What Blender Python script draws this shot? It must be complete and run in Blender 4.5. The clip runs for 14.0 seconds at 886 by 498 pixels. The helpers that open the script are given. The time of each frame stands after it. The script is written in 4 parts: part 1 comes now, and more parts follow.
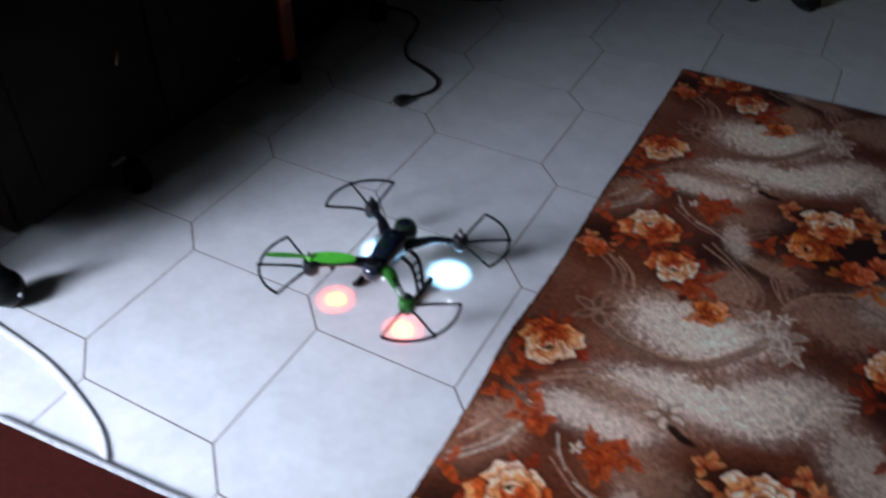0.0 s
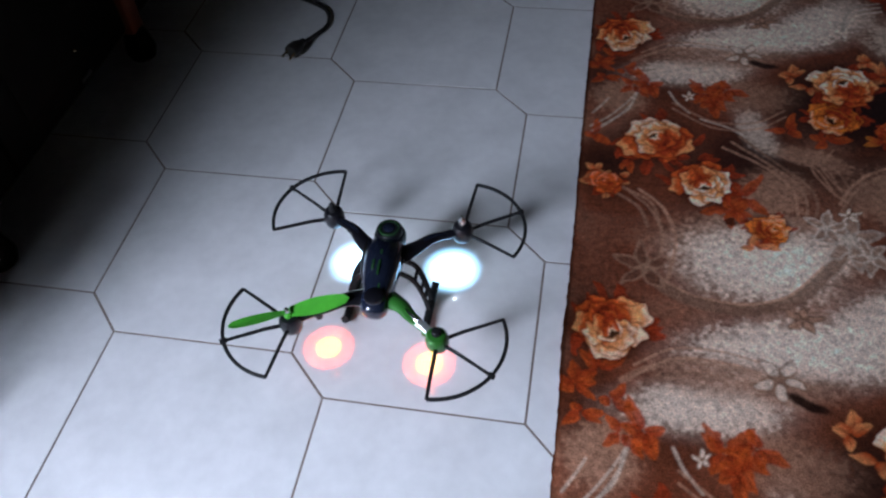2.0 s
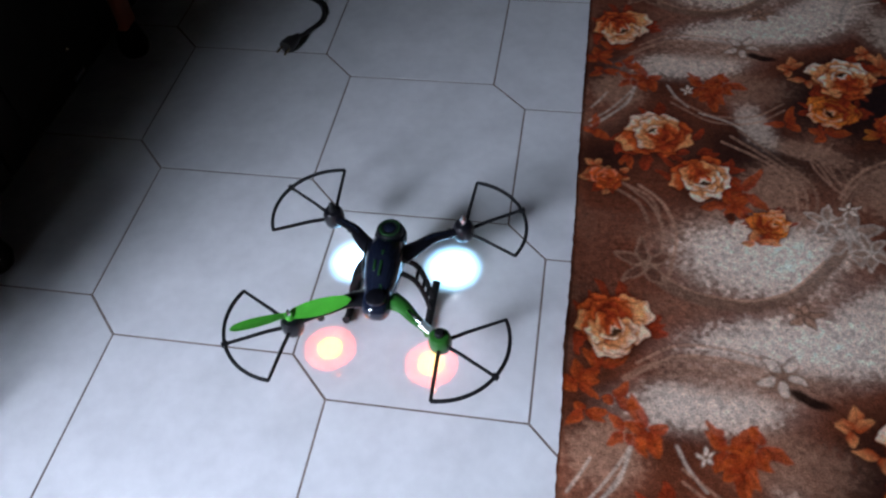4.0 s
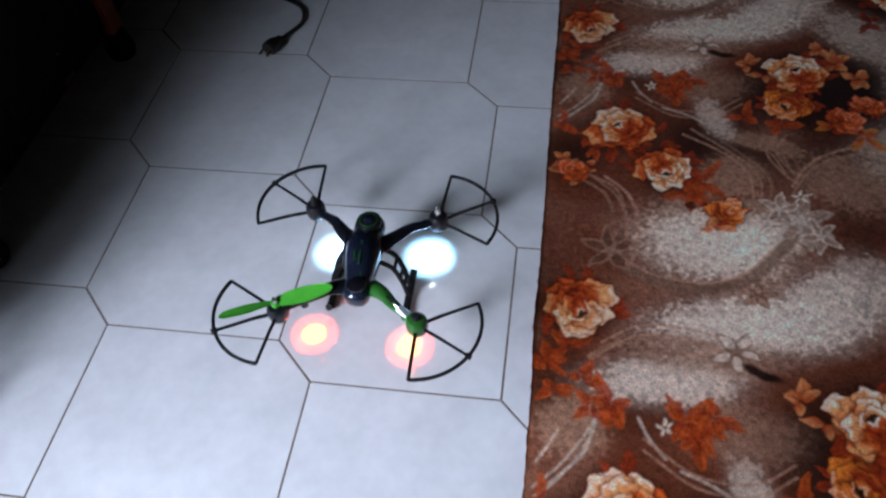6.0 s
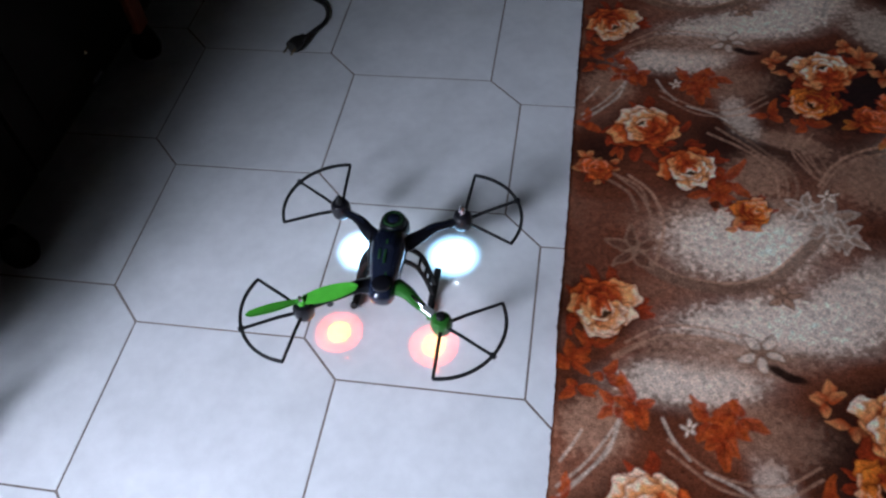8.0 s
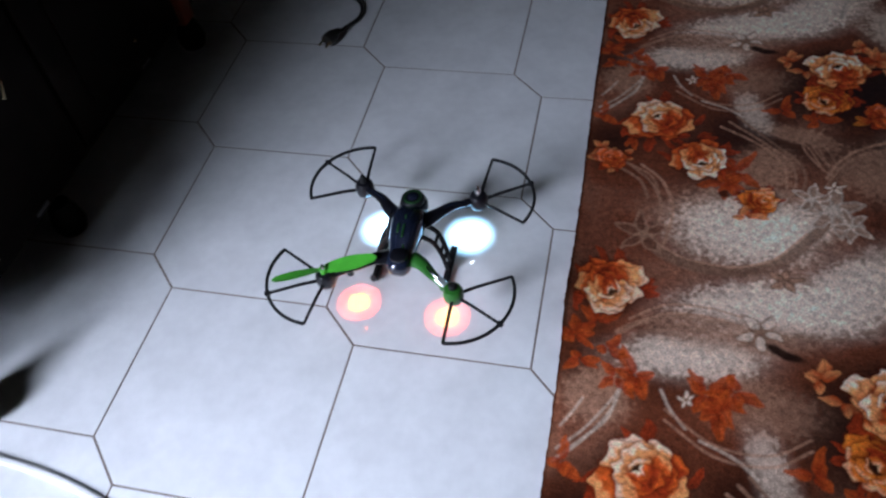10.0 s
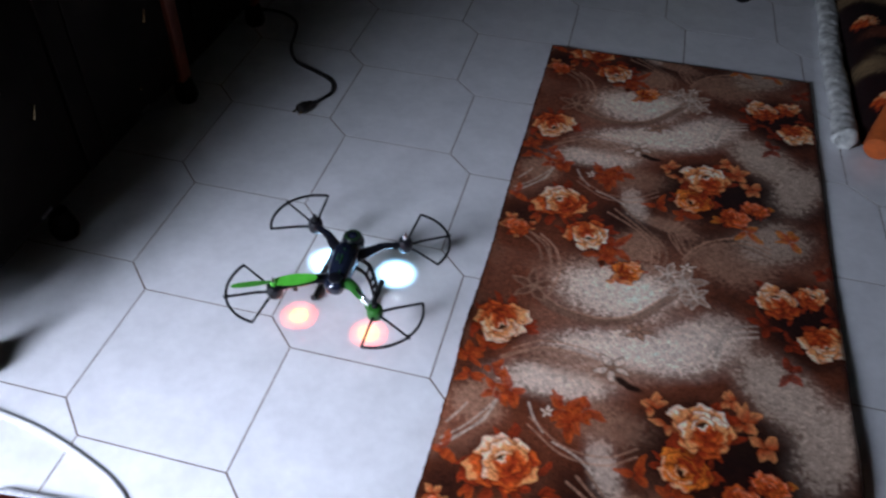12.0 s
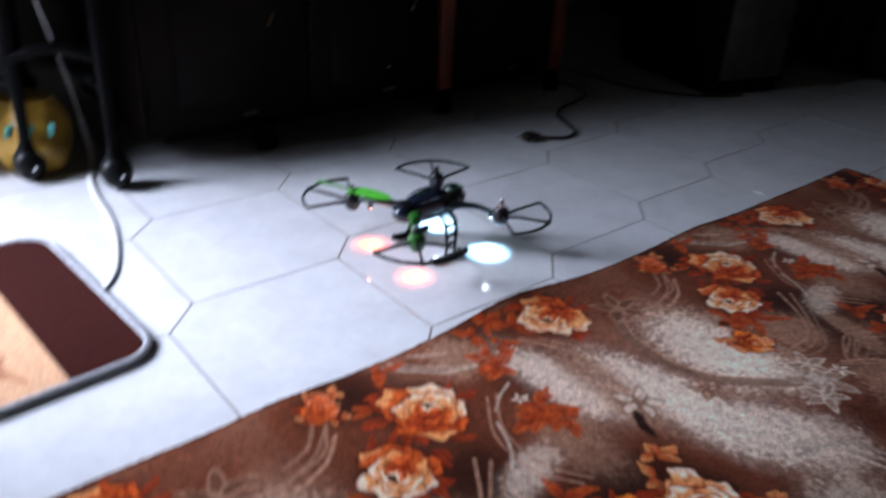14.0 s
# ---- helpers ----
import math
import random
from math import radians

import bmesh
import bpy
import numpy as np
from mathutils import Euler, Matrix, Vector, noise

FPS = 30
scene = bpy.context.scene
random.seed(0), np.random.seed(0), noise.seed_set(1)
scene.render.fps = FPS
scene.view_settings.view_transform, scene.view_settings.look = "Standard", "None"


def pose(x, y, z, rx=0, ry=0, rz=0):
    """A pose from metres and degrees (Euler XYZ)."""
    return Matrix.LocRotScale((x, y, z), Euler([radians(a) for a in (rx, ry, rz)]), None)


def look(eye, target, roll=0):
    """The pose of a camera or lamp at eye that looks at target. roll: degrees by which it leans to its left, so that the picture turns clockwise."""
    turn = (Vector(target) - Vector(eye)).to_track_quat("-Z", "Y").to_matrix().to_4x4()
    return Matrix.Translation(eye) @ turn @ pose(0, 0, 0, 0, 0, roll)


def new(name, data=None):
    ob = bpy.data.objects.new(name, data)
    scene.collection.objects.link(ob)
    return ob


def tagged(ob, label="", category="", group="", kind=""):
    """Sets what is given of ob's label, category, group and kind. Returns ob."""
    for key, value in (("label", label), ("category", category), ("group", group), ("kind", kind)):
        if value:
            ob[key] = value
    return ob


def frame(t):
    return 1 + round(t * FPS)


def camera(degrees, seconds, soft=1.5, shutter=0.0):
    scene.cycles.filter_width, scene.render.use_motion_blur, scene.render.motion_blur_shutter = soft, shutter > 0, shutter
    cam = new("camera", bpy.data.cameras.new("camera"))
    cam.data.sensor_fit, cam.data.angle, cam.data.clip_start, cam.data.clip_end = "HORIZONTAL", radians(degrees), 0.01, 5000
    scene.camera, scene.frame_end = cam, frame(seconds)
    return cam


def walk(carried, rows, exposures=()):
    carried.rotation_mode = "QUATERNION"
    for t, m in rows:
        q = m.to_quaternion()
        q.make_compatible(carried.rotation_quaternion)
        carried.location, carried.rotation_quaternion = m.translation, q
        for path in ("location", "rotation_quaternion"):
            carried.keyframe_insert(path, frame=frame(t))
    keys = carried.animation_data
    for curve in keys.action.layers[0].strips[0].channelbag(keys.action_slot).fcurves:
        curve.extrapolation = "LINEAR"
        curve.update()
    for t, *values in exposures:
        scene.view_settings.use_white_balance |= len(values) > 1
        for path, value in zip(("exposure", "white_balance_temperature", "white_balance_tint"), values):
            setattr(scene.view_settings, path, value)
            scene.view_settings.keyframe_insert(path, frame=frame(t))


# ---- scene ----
cam = camera(58.9, 14.0, soft=2.3, shutter=0.6)
PATH = [
    (0, (0.626, -0.733, 0.986), (-0.078, 0.617, -0.31), 0.8),
    (0.1, (0.586, -0.74, 1.008), (-0.102, 0.616, -0.291), 1.6),
    (0.5, (0.513, -0.673, 1.031), (-0.095, 0.64, -0.35), -1.3),
    (1, (0.431, -0.527, 0.977), (-0.094, 0.696, -0.516), -7.2),
    (1.5, (0.324, -0.468, 0.93), (-0.014, 0.759, -0.612), -6.2),
    (2, (0.3, -0.475, 0.907), (-0.013, 0.782, -0.616), -5.2),
    (4.3, (0.284, -0.46, 0.919), (0.0, 0.775, -0.628), -5.3),
    (4.5, (0.287, -0.465, 0.925), (0.003, 0.784, -0.611), -5.4),
    (5, (0.293, -0.482, 0.934), (0.026, 0.766, -0.607), -4.5),
    (5.5, (0.309, -0.491, 0.953), (0.057, 0.757, -0.59), -4.9),
    (6, (0.311, -0.508, 0.959), (0.055, 0.726, -0.594), -4.9),
    (6.5, (0.314, -0.522, 0.961), (0.032, 0.682, -0.611), -6.1),
    (7, (0.305, -0.507, 0.97), (0.036, 0.711, -0.593), -4.9),
    (7.5, (0.304, -0.506, 0.966), (0.049, 0.716, -0.597), -4.7),
    (8, (0.301, -0.506, 0.969), (0.003, 0.708, -0.591), -6.3),
    (8.5, (0.304, -0.512, 0.974), (-0.008, 0.675, -0.605), -7.1),
    (9, (0.305, -0.517, 0.981), (-0.006, 0.677, -0.594), -7.1),
    (9.2, (0.309, -0.515, 0.978), (-0.01, 0.675, -0.598), -7.6),
    (11.3, (0.446, -0.776, 1.116), (-0.056, 0.506, -0.334), -5.6),
    (11.5, (0.456, -0.793, 1.147), (0.013, 0.502, -0.311), -4.1),
    (12, (0.472, -0.834, 1.142), (0.153, 0.577, -0.239), 2.1),
    (12.2, (0.536, -0.845, 1.096), (0.182, 0.549, -0.292), 4.5),
    (12.5, (0.668, -0.793, 1.047), (0.21, 0.525, -0.386), 9.5),
    (12.6, (0.747, -0.787, 1.015), (0.138, 0.475, -0.412), 7.5),
    (12.8, (0.887, -0.744, 0.9), (0.094, 0.408, -0.529), 5.5),
    (13, (0.967, -0.692, 0.829), (0.049, 0.368, -0.597), 3.1),
    (13.2, (0.998, -0.678, 0.771), (-0.032, 0.386, -0.574), 3.1),
    (13.4, (1.006, -0.662, 0.721), (-0.127, 0.435, -0.509), 3.9),
    (13.5, (1.013, -0.646, 0.715), (-0.161, 0.448, -0.48), 3.8),
    (13.6, (0.992, -0.663, 0.71), (-0.213, 0.51, -0.372), 4.5),
    (13.7, (1.022, -0.661, 0.688), (-0.243, 0.522, -0.313), 2.8),
    (13.8, (1.031, -0.655, 0.682), (-0.257, 0.524, -0.294), 2.4),
    (13.9, (1.035, -0.651, 0.668), (-0.303, 0.53, -0.235), 1.8),
    (14, (1.049, -0.65, 0.66), (-0.304, 0.501, -0.259), 2.9),
]
EXPOSURES = [(0.0, 0.0, 6500, 10), (9.2, 0.0, 6500, 10), (11.5, 0.0, 6500, 11), (12.5, 0.2, 6500, 13), (13.4, 0.36, 6500, 13), (14.0, 0.34, 6500, 13)]
walk(cam, [(t, look(eye, target, roll)) for t, eye, target, roll in PATH], EXPOSURES)

# ---- world, daylight and exposure ----
world = bpy.data.worlds.new("world")
scene.world = world
world.use_nodes = True
wn = world.node_tree
sky = wn.nodes.new("ShaderNodeTexSky")
sky.sky_type = "NISHITA"
sky.sun_disc = False
sky.sun_elevation, sky.sun_rotation = radians(35), radians(200)
wn.links.new(sky.outputs["Color"], wn.nodes["Background"].inputs["Color"])
wn.nodes["Background"].inputs["Strength"].default_value = 0.05

ROOM = (-1.52, 2.15, -1.15, 2.45, 2.6)      # x0, x1, y0, y1, height
WIN = (-1.28, -0.56, 0.36, 1.46)             # window in the south wall: x0, x1, z0, z1

lamp = bpy.data.lights.new("window_daylight", "AREA")
lamp.shape, lamp.size, lamp.size_y = "RECTANGLE", 0.36, 0.95
lamp.energy, lamp.color = 16.6, (0.70, 0.79, 1.0)
lamp.spread = radians(80)
day = new("window_daylight", lamp)
day.matrix_world = look(((WIN[0] + WIN[1]) / 2, ROOM[2] - 0.19, 0.92), (0.10, -0.48, 0.0))


def led_lamp(name, x, y, color, power, degrees, blend):
    data = bpy.data.lights.new(name, "SPOT")
    data.energy, data.color = power, color
    data.spot_size, data.spot_blend, data.shadow_soft_size = radians(degrees), blend, 0.002
    ob = new(name, data)
    ob.matrix_world = look((x, y, 0.0695), (x, y + 0.0001, 0.0))
    return ob


LEDS = {"rl": (-0.013, 0.078), "rr": (0.130, 0.071), "fl": (-0.010, 0.232), "fr": (0.134, 0.236)}
for key, (lx, ly) in LEDS.items():
    if key[0] == "r":
        led_lamp("led_lamp", lx, ly, (1.0, 0.09, 0.06), 0.46, 56, 0.12)
        led_lamp("led_lamp", lx, ly, (1.0, 0.62, 0.02), 0.46, 32, 0.35)
    else:
        led_lamp("led_lamp", lx, ly, (0.30, 0.64, 1.0), 2.4, 70, 1.0)

# ---- materials ----


def material(name, base=(0.5, 0.5, 0.5), rough=0.5, metal=0.0, grain=0.0, scale=40.0, bump=0.0, bump_scale=None,
             spread=0.0, coat=0.0, blotch=0.0, blotch_scale=6.0, emit=None, power=0.0):
    """A principled material, varied at two scales, with fine relief."""
    m = bpy.data.materials.new(name)
    m.use_nodes = True
    nt = m.node_tree
    b = nt.nodes["Principled BSDF"]
    b.inputs["Roughness"].default_value, b.inputs["Metallic"].default_value = rough, metal
    b.inputs["Coat Weight"].default_value = coat
    b.inputs["Base Color"].default_value = (*base, 1)
    geo = nt.nodes.new("ShaderNodeTexCoord")
    if grain or blotch or spread:
        total = None
        for amount, size in ((grain, scale), (blotch, blotch_scale)):
            if amount:
                n = nt.nodes.new("ShaderNodeTexNoise")
                n.inputs["Scale"].default_value, n.inputs["Detail"].default_value = size, 6
                nt.links.new(geo.outputs["Object"], n.inputs["Vector"])
                r = nt.nodes.new("ShaderNodeMapRange")
                r.inputs["From Min"].default_value, r.inputs["From Max"].default_value = 0.3, 0.7
                r.inputs["To Min"].default_value, r.inputs["To Max"].default_value = 1 - amount, 1 + amount
                nt.links.new(n.outputs["Fac"], r.inputs["Value"])
                total = multiply(nt, total, r.outputs["Result"])
        if spread:
            info = nt.nodes.new("ShaderNodeObjectInfo")
            r = nt.nodes.new("ShaderNodeMapRange")
            r.inputs["To Min"].default_value, r.inputs["To Max"].default_value = 1 - spread, 1 + spread
            nt.links.new(info.outputs["Random"], r.inputs["Value"])
            total = multiply(nt, total, r.outputs["Result"])
        mix = nt.nodes.new("ShaderNodeVectorMath")
        mix.operation = "SCALE"
        mix.inputs[0].default_value = base
        nt.links.new(total, mix.inputs["Scale"])
        nt.links.new(mix.outputs["Vector"], b.inputs["Base Color"])
    if bump:
        n = nt.nodes.new("ShaderNodeTexNoise")
        n.inputs["Scale"].default_value, n.inputs["Detail"].default_value = bump_scale or scale, 4
        nt.links.new(geo.outputs["Object"], n.inputs["Vector"])
        k = nt.nodes.new("ShaderNodeBump")
        k.inputs["Strength"].default_value, k.inputs["Distance"].default_value = bump, 0.002
        nt.links.new(n.outputs["Fac"], k.inputs["Height"])
        nt.links.new(k.outputs["Normal"], b.inputs["Normal"])
    if emit:
        b.inputs["Emission Color"].default_value, b.inputs["Emission Strength"].default_value = (*emit, 1), power
    return m


def multiply(nt, a, b):
    if a is None:
        return b
    n = nt.nodes.new("ShaderNodeMath")
    n.operation = "MULTIPLY"
    nt.links.new(a, n.inputs[0])
    nt.links.new(b, n.inputs[1])
    return n.outputs[0]


def woven(name, rough=0.95, bump=0.6, grain=0.28, scale=420.0):
    """Pile or cloth coloured by the mesh's own dyed pattern (colour attribute 'dye')."""
    m = bpy.data.materials.new(name)
    m.use_nodes = True
    nt = m.node_tree
    b = nt.nodes["Principled BSDF"]
    b.inputs["Roughness"].default_value = rough
    b.inputs["Specular IOR Level"].default_value = 0.05
    b.inputs["Sheen Weight"].default_value = 0.02
    b.inputs["Sheen Roughness"].default_value = 0.6
    dye = nt.nodes.new("ShaderNodeAttribute")
    dye.attribute_name = "dye"
    geo = nt.nodes.new("ShaderNodeTexCoord")
    n = nt.nodes.new("ShaderNodeTexNoise")
    n.inputs["Scale"].default_value, n.inputs["Detail"].default_value = scale, 3
    nt.links.new(geo.outputs["Object"], n.inputs["Vector"])
    r = nt.nodes.new("ShaderNodeMapRange")
    r.inputs["From Min"].default_value, r.inputs["From Max"].default_value = 0.3, 0.7
    r.inputs["To Min"].default_value, r.inputs["To Max"].default_value = 1 - grain, 1 + grain
    nt.links.new(n.outputs["Fac"], r.inputs["Value"])
    s = nt.nodes.new("ShaderNodeVectorMath")
    s.operation = "SCALE"
    nt.links.new(dye.outputs["Color"], s.inputs[0])
    nt.links.new(r.outputs["Result"], s.inputs["Scale"])
    nt.links.new(s.outputs["Vector"], b.inputs["Base Color"])
    k = nt.nodes.new("ShaderNodeBump")
    k.inputs["Strength"].default_value, k.inputs["Distance"].default_value = bump, 0.003
    nt.links.new(n.outputs["Fac"], k.inputs["Height"])
    nt.links.new(k.outputs["Normal"], b.inputs["Normal"])
    return m


TILE = material("glazed_tile", (0.74, 0.745, 0.75), 0.07, grain=0.035, scale=55, blotch=0.075, blotch_scale=11, spread=0.02,
                bump=0.05, bump_scale=14)
GROUT = material("grout", (0.21, 0.165, 0.14), 0.9, grain=0.25, scale=60, blotch=0.3, blotch_scale=4, bump=0.5, bump_scale=300)
WALL = material("wall_paint", (0.20, 0.19, 0.155), 0.85, grain=0.05, scale=30, blotch=0.08, blotch_scale=2, bump=0.15, bump_scale=180)
CEIL = material("ceiling_paint", (0.16, 0.16, 0.155), 0.9, grain=0.04, scale=20, bump=0.1, bump_scale=150)
SKIRT = material("skirting_tile", (0.30, 0.29, 0.25), 0.4, grain=0.05, scale=30)
FRAME = material("window_frame_paint", (0.75, 0.75, 0.73), 0.4, grain=0.05, scale=50)
CARPET = woven("carpet_pile", bump=0.35)
CLOTH = woven("printed_cloth", bump=0.3, grain=0.15, scale=600)
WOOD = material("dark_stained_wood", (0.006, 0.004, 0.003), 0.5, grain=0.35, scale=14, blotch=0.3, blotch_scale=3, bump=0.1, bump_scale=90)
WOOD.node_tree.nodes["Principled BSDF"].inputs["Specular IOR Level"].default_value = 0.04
RED_WOOD = material("reddish_wood_edge", (0.17, 0.036, 0.014), 0.45, grain=0.3, scale=18, blotch=0.2, blotch_scale=4, bump=0.1, bump_scale=90)
BLACK_PLASTIC = material("black_plastic", (0.006, 0.006, 0.009), 0.3, grain=0.2, scale=60, coat=0.08, bump=0.04, bump_scale=400)
MATT_BLACK = material("matt_black_plastic", (0.010, 0.010, 0.011), 0.55, grain=0.2, scale=80, bump=0.08, bump_scale=500)
MATT_BLACK.node_tree.nodes["Principled BSDF"].inputs["Specular IOR Level"].default_value = 0.2
GLOSS_BLUE = material("blue_black_gloss", (0.010, 0.014, 0.028), 0.14, grain=0.2, scale=40, coat=0.6)
GREEN = material("green_plastic", (0.07, 0.42, 0.035), 0.32, grain=0.08, scale=60, blotch=0.08, blotch_scale=30)
DARK_GREEN = material("dark_green_plastic", (0.024, 0.13, 0.018), 0.3, grain=0.15, scale=60, coat=0.2)
DIM_GREEN = material("dim_green_print", (0.012, 0.055, 0.014), 0.35, grain=0.3, scale=90)
SILVER = material("silver_and_highlight", (0.72, 0.74, 0.76), 0.16, metal=1.0, grain=0.05, scale=80)
FOIL = material("silver_sticker", (0.62, 0.64, 0.62), 0.3, metal=0.7, grain=0.1, scale=200)
WHITE_LED = material("white_led", (0.8, 0.9, 1.0), 0.3, emit=(0.7, 0.87, 1.0), power=160)
RED_LED = material("red_led", (1.0, 0.3, 0.2), 0.3, emit=(1.0, 0.16, 0.08), power=80)
CORD_BLACK = material("black_cord", (0.018, 0.016, 0.015), 0.45, grain=0.2, scale=100)
CORD_WHITE = material("grey_white_cord", (0.84, 0.84, 0.84), 0.35, grain=0.06, scale=60)
PIN = material("plug_pin_brass", (0.6, 0.5, 0.3), 0.25, metal=1.0, grain=0.1, scale=100)
PIPING = material("grey_overlock_edge", (0.42, 0.425, 0.44), 0.9, grain=0.35, scale=160, bump=0.9, bump_scale=260)
GOLD = material("gold_satin", (0.42, 0.24, 0.035), 0.35, grain=0.3, scale=14, blotch=0.4, blotch_scale=6, bump=0.4, bump_scale=30)
TEAL = material("teal_satin", (0.05, 0.30, 0.28), 0.4, grain=0.3, scale=30)
QUILT = material("white_wrapped_cloth", (0.52, 0.53, 0.50), 0.7, grain=0.3, scale=70, blotch=0.35, blotch_scale=26, bump=0.9, bump_scale=45)
ORANGE = material("orange_cloth", (0.50, 0.10, 0.015), 0.75, grain=0.2, scale=50, blotch=0.15, blotch_scale=9, bump=0.5, bump_scale=90)
RUBBER = material("black_rubber", (0.006, 0.006, 0.006), 0.3, grain=0.2, scale=60)
RUBBER.node_tree.nodes["Principled BSDF"].inputs["Specular IOR Level"].default_value = 0.12
CHAIR_BLACK = material("worn_black_lacquer", (0.004, 0.004, 0.0045), 0.5, grain=0.3, scale=60, blotch=0.2, blotch_scale=12, bump=0.08, bump_scale=200)
CHAIR_BLACK.node_tree.nodes["Principled BSDF"].inputs["Specular IOR Level"].default_value = 0.05
PANEL = material("grey_panel", (0.045, 0.042, 0.040), 0.5, grain=0.3, scale=25, blotch=0.3, blotch_scale=7)
GLASS = bpy.data.materials.new("window_glass")
GLASS.use_nodes = True
GLASS.node_tree.nodes["Principled BSDF"].inputs["Transmission Weight"].default_value = 1.0
GLASS.node_tree.nodes["Principled BSDF"].inputs["Roughness"].default_value = 0.0

# ---- building helpers ----


def thing(name, place, label, category, group="", kind=""):
    """An empty at the base of a thing; its parts are built in world coordinates."""
    ob = new(name)
    ob.location = place
    ob.empty_display_size = 0.05
    return tagged(ob, label, category, group, kind)


def part(name, bm, mat, parent=None, label="", smooth=True, kind=""):
    """Links a bmesh, given in world coordinates, as one mesh under a thing or a part."""
    top = parent
    while top is not None and top.parent is not None:
        top = top.parent
    if top is not None:
        bmesh.ops.translate(bm, verts=bm.verts, vec=-Vector(top.location))
    bmesh.ops.recalc_face_normals(bm, faces=bm.faces)
    me = bpy.data.meshes.new(name)
    bm.to_mesh(me)
    bm.free()
    me.materials.append(mat)
    if smooth:
        for p in me.polygons:
            p.use_smooth = True
        me.set_sharp_from_angle(angle=radians(38))
    ob = new(name, me)
    ob.parent = parent
    return tagged(ob, label, kind=kind)


def box(x0, x1, y0, y1, z0, z1, bevel=0.0, seg=2, bm=None):
    own = bm is None
    bm = bm or bmesh.new()
    out = bmesh.ops.create_cube(bm, size=1.0)["verts"]
    bmesh.ops.scale(bm, vec=(x1 - x0, y1 - y0, z1 - z0), verts=out)
    bmesh.ops.translate(bm, vec=((x0 + x1) / 2, (y0 + y1) / 2, (z0 + z1) / 2), verts=out)
    if bevel and own:
        bmesh.ops.bevel(bm, geom=list(bm.edges), offset=bevel, segments=seg, profile=0.5, affect="EDGES")
    return bm


def spline(points, steps=8):
    """Catmull-Rom through the points."""
    p = [Vector(q) for q in points]
    p = [2 * p[0] - p[1]] + p + [2 * p[-1] - p[-2]]
    out = []
    for i in range(1, len(p) - 2):
        a, b, c, d = p[i - 1:i + 3]
        for k in range(steps):
            t = k / steps
            out.append(0.5 * (2 * b + (c - a) * t + (2 * a - 5 * b + 4 * c - d) * t * t + (3 * b - a - 3 * c + d) * t ** 3))
    return out + [p[-2]]


def loft(rings, caps=True, bm=None, closed=False):
    bm = bm or bmesh.new()
    made = [[bm.verts.new(v) for v in ring] for ring in rings]
    pairs = list(zip(made, made[1:])) + ([(made[-1], made[0])] if closed else [])
    for a, b in pairs:
        for i in range(len(a)):
            j = (i + 1) % len(a)
            bm.faces.new((a[i], a[j], b[j], b[i]))
    if caps and not closed:
        bm.faces.new(made[0][::-1])
        bm.faces.new(made[-1])
    return bm


def tube(points, radius, seg=8, flat=1.0, bm=None, up=(0, 0, 1)):
    """A round or flattened rod along the points; radius: a number or a function of 0..1."""
    pts = [Vector(p) for p in points]
    rings = []
    for i, p in enumerate(pts):
        d = (pts[min(i + 1, len(pts) - 1)] - pts[max(i - 1, 0)]).normalized()
        u = Vector(up)
        if abs(d.dot(u)) > 0.97:
            u = Vector((0, 1, 0))
        s = d.cross(u).normalized()
        n = s.cross(d).normalized()
        r = radius(i / (len(pts) - 1)) if callable(radius) else radius
        rings.append([p + s * math.cos(a) * r + n * math.sin(a) * r * flat for a in (2 * math.pi * k / seg for k in range(seg))])
    return loft(rings, bm=bm)


def turned(profile, centre, seg=24, bm=None):
    """A solid of revolution about a vertical axis: profile of (radius, z)."""
    cx, cy = centre
    rings = [[Vector((cx + r * math.cos(a), cy + r * math.sin(a), z)) for a in (2 * math.pi * k / seg for k in range(seg))] for r, z in profile]
    return loft(rings, bm=bm)


# ---- the room ----
x0, x1, y0, y1, high = ROOM
T = 0.2
room_walls = {
    "wall_west": (x0 - T, x0, y0 - T, y1 + T, 0, high),
    "wall_east": (x1, x1 + T, y0 - T, y1 + T, 0, high),
    "wall_north": (x0, x1, y1, y1 + T, 0, high),
}
for name, b in room_walls.items():
    tagged(part(name, box(*b), WALL, smooth=False), "plain painted beige room wall", "wall", kind="structure")
south = bmesh.new()
for b in ((x0, WIN[0], y0 - T, y0, 0, high), (WIN[1], x1, y0 - T, y0, 0, high),
          (WIN[0], WIN[1], y0 - T, y0, 0, WIN[2]), (WIN[0], WIN[1], y0 - T, y0, WIN[3], high)):
    box(*b, bm=south)
tagged(part("wall_south", south, WALL, smooth=False), "plain painted beige wall with a window opening", "wall", kind="structure")
tagged(part("ceiling", box(x0 - T, x1 + T, y0 - T, y1 + T, high, high + 0.15), CEIL, smooth=False), "plain white painted ceiling", "ceiling", kind="structure")
for b in ((x0, x0 + 0.012, y0, y1), (x1 - 0.012, x1, y0, y1), (x0 + 0.012, x1 - 0.012, y1 - 0.012, y1), (x0 + 0.012, x1 - 0.012, y0, y0 + 0.012)):
    tagged(part("baseboard", box(*b, 0.002, 0.075, 0.003), SKIRT), "pale tiled skirting along the wall", "baseboard", kind="structure")

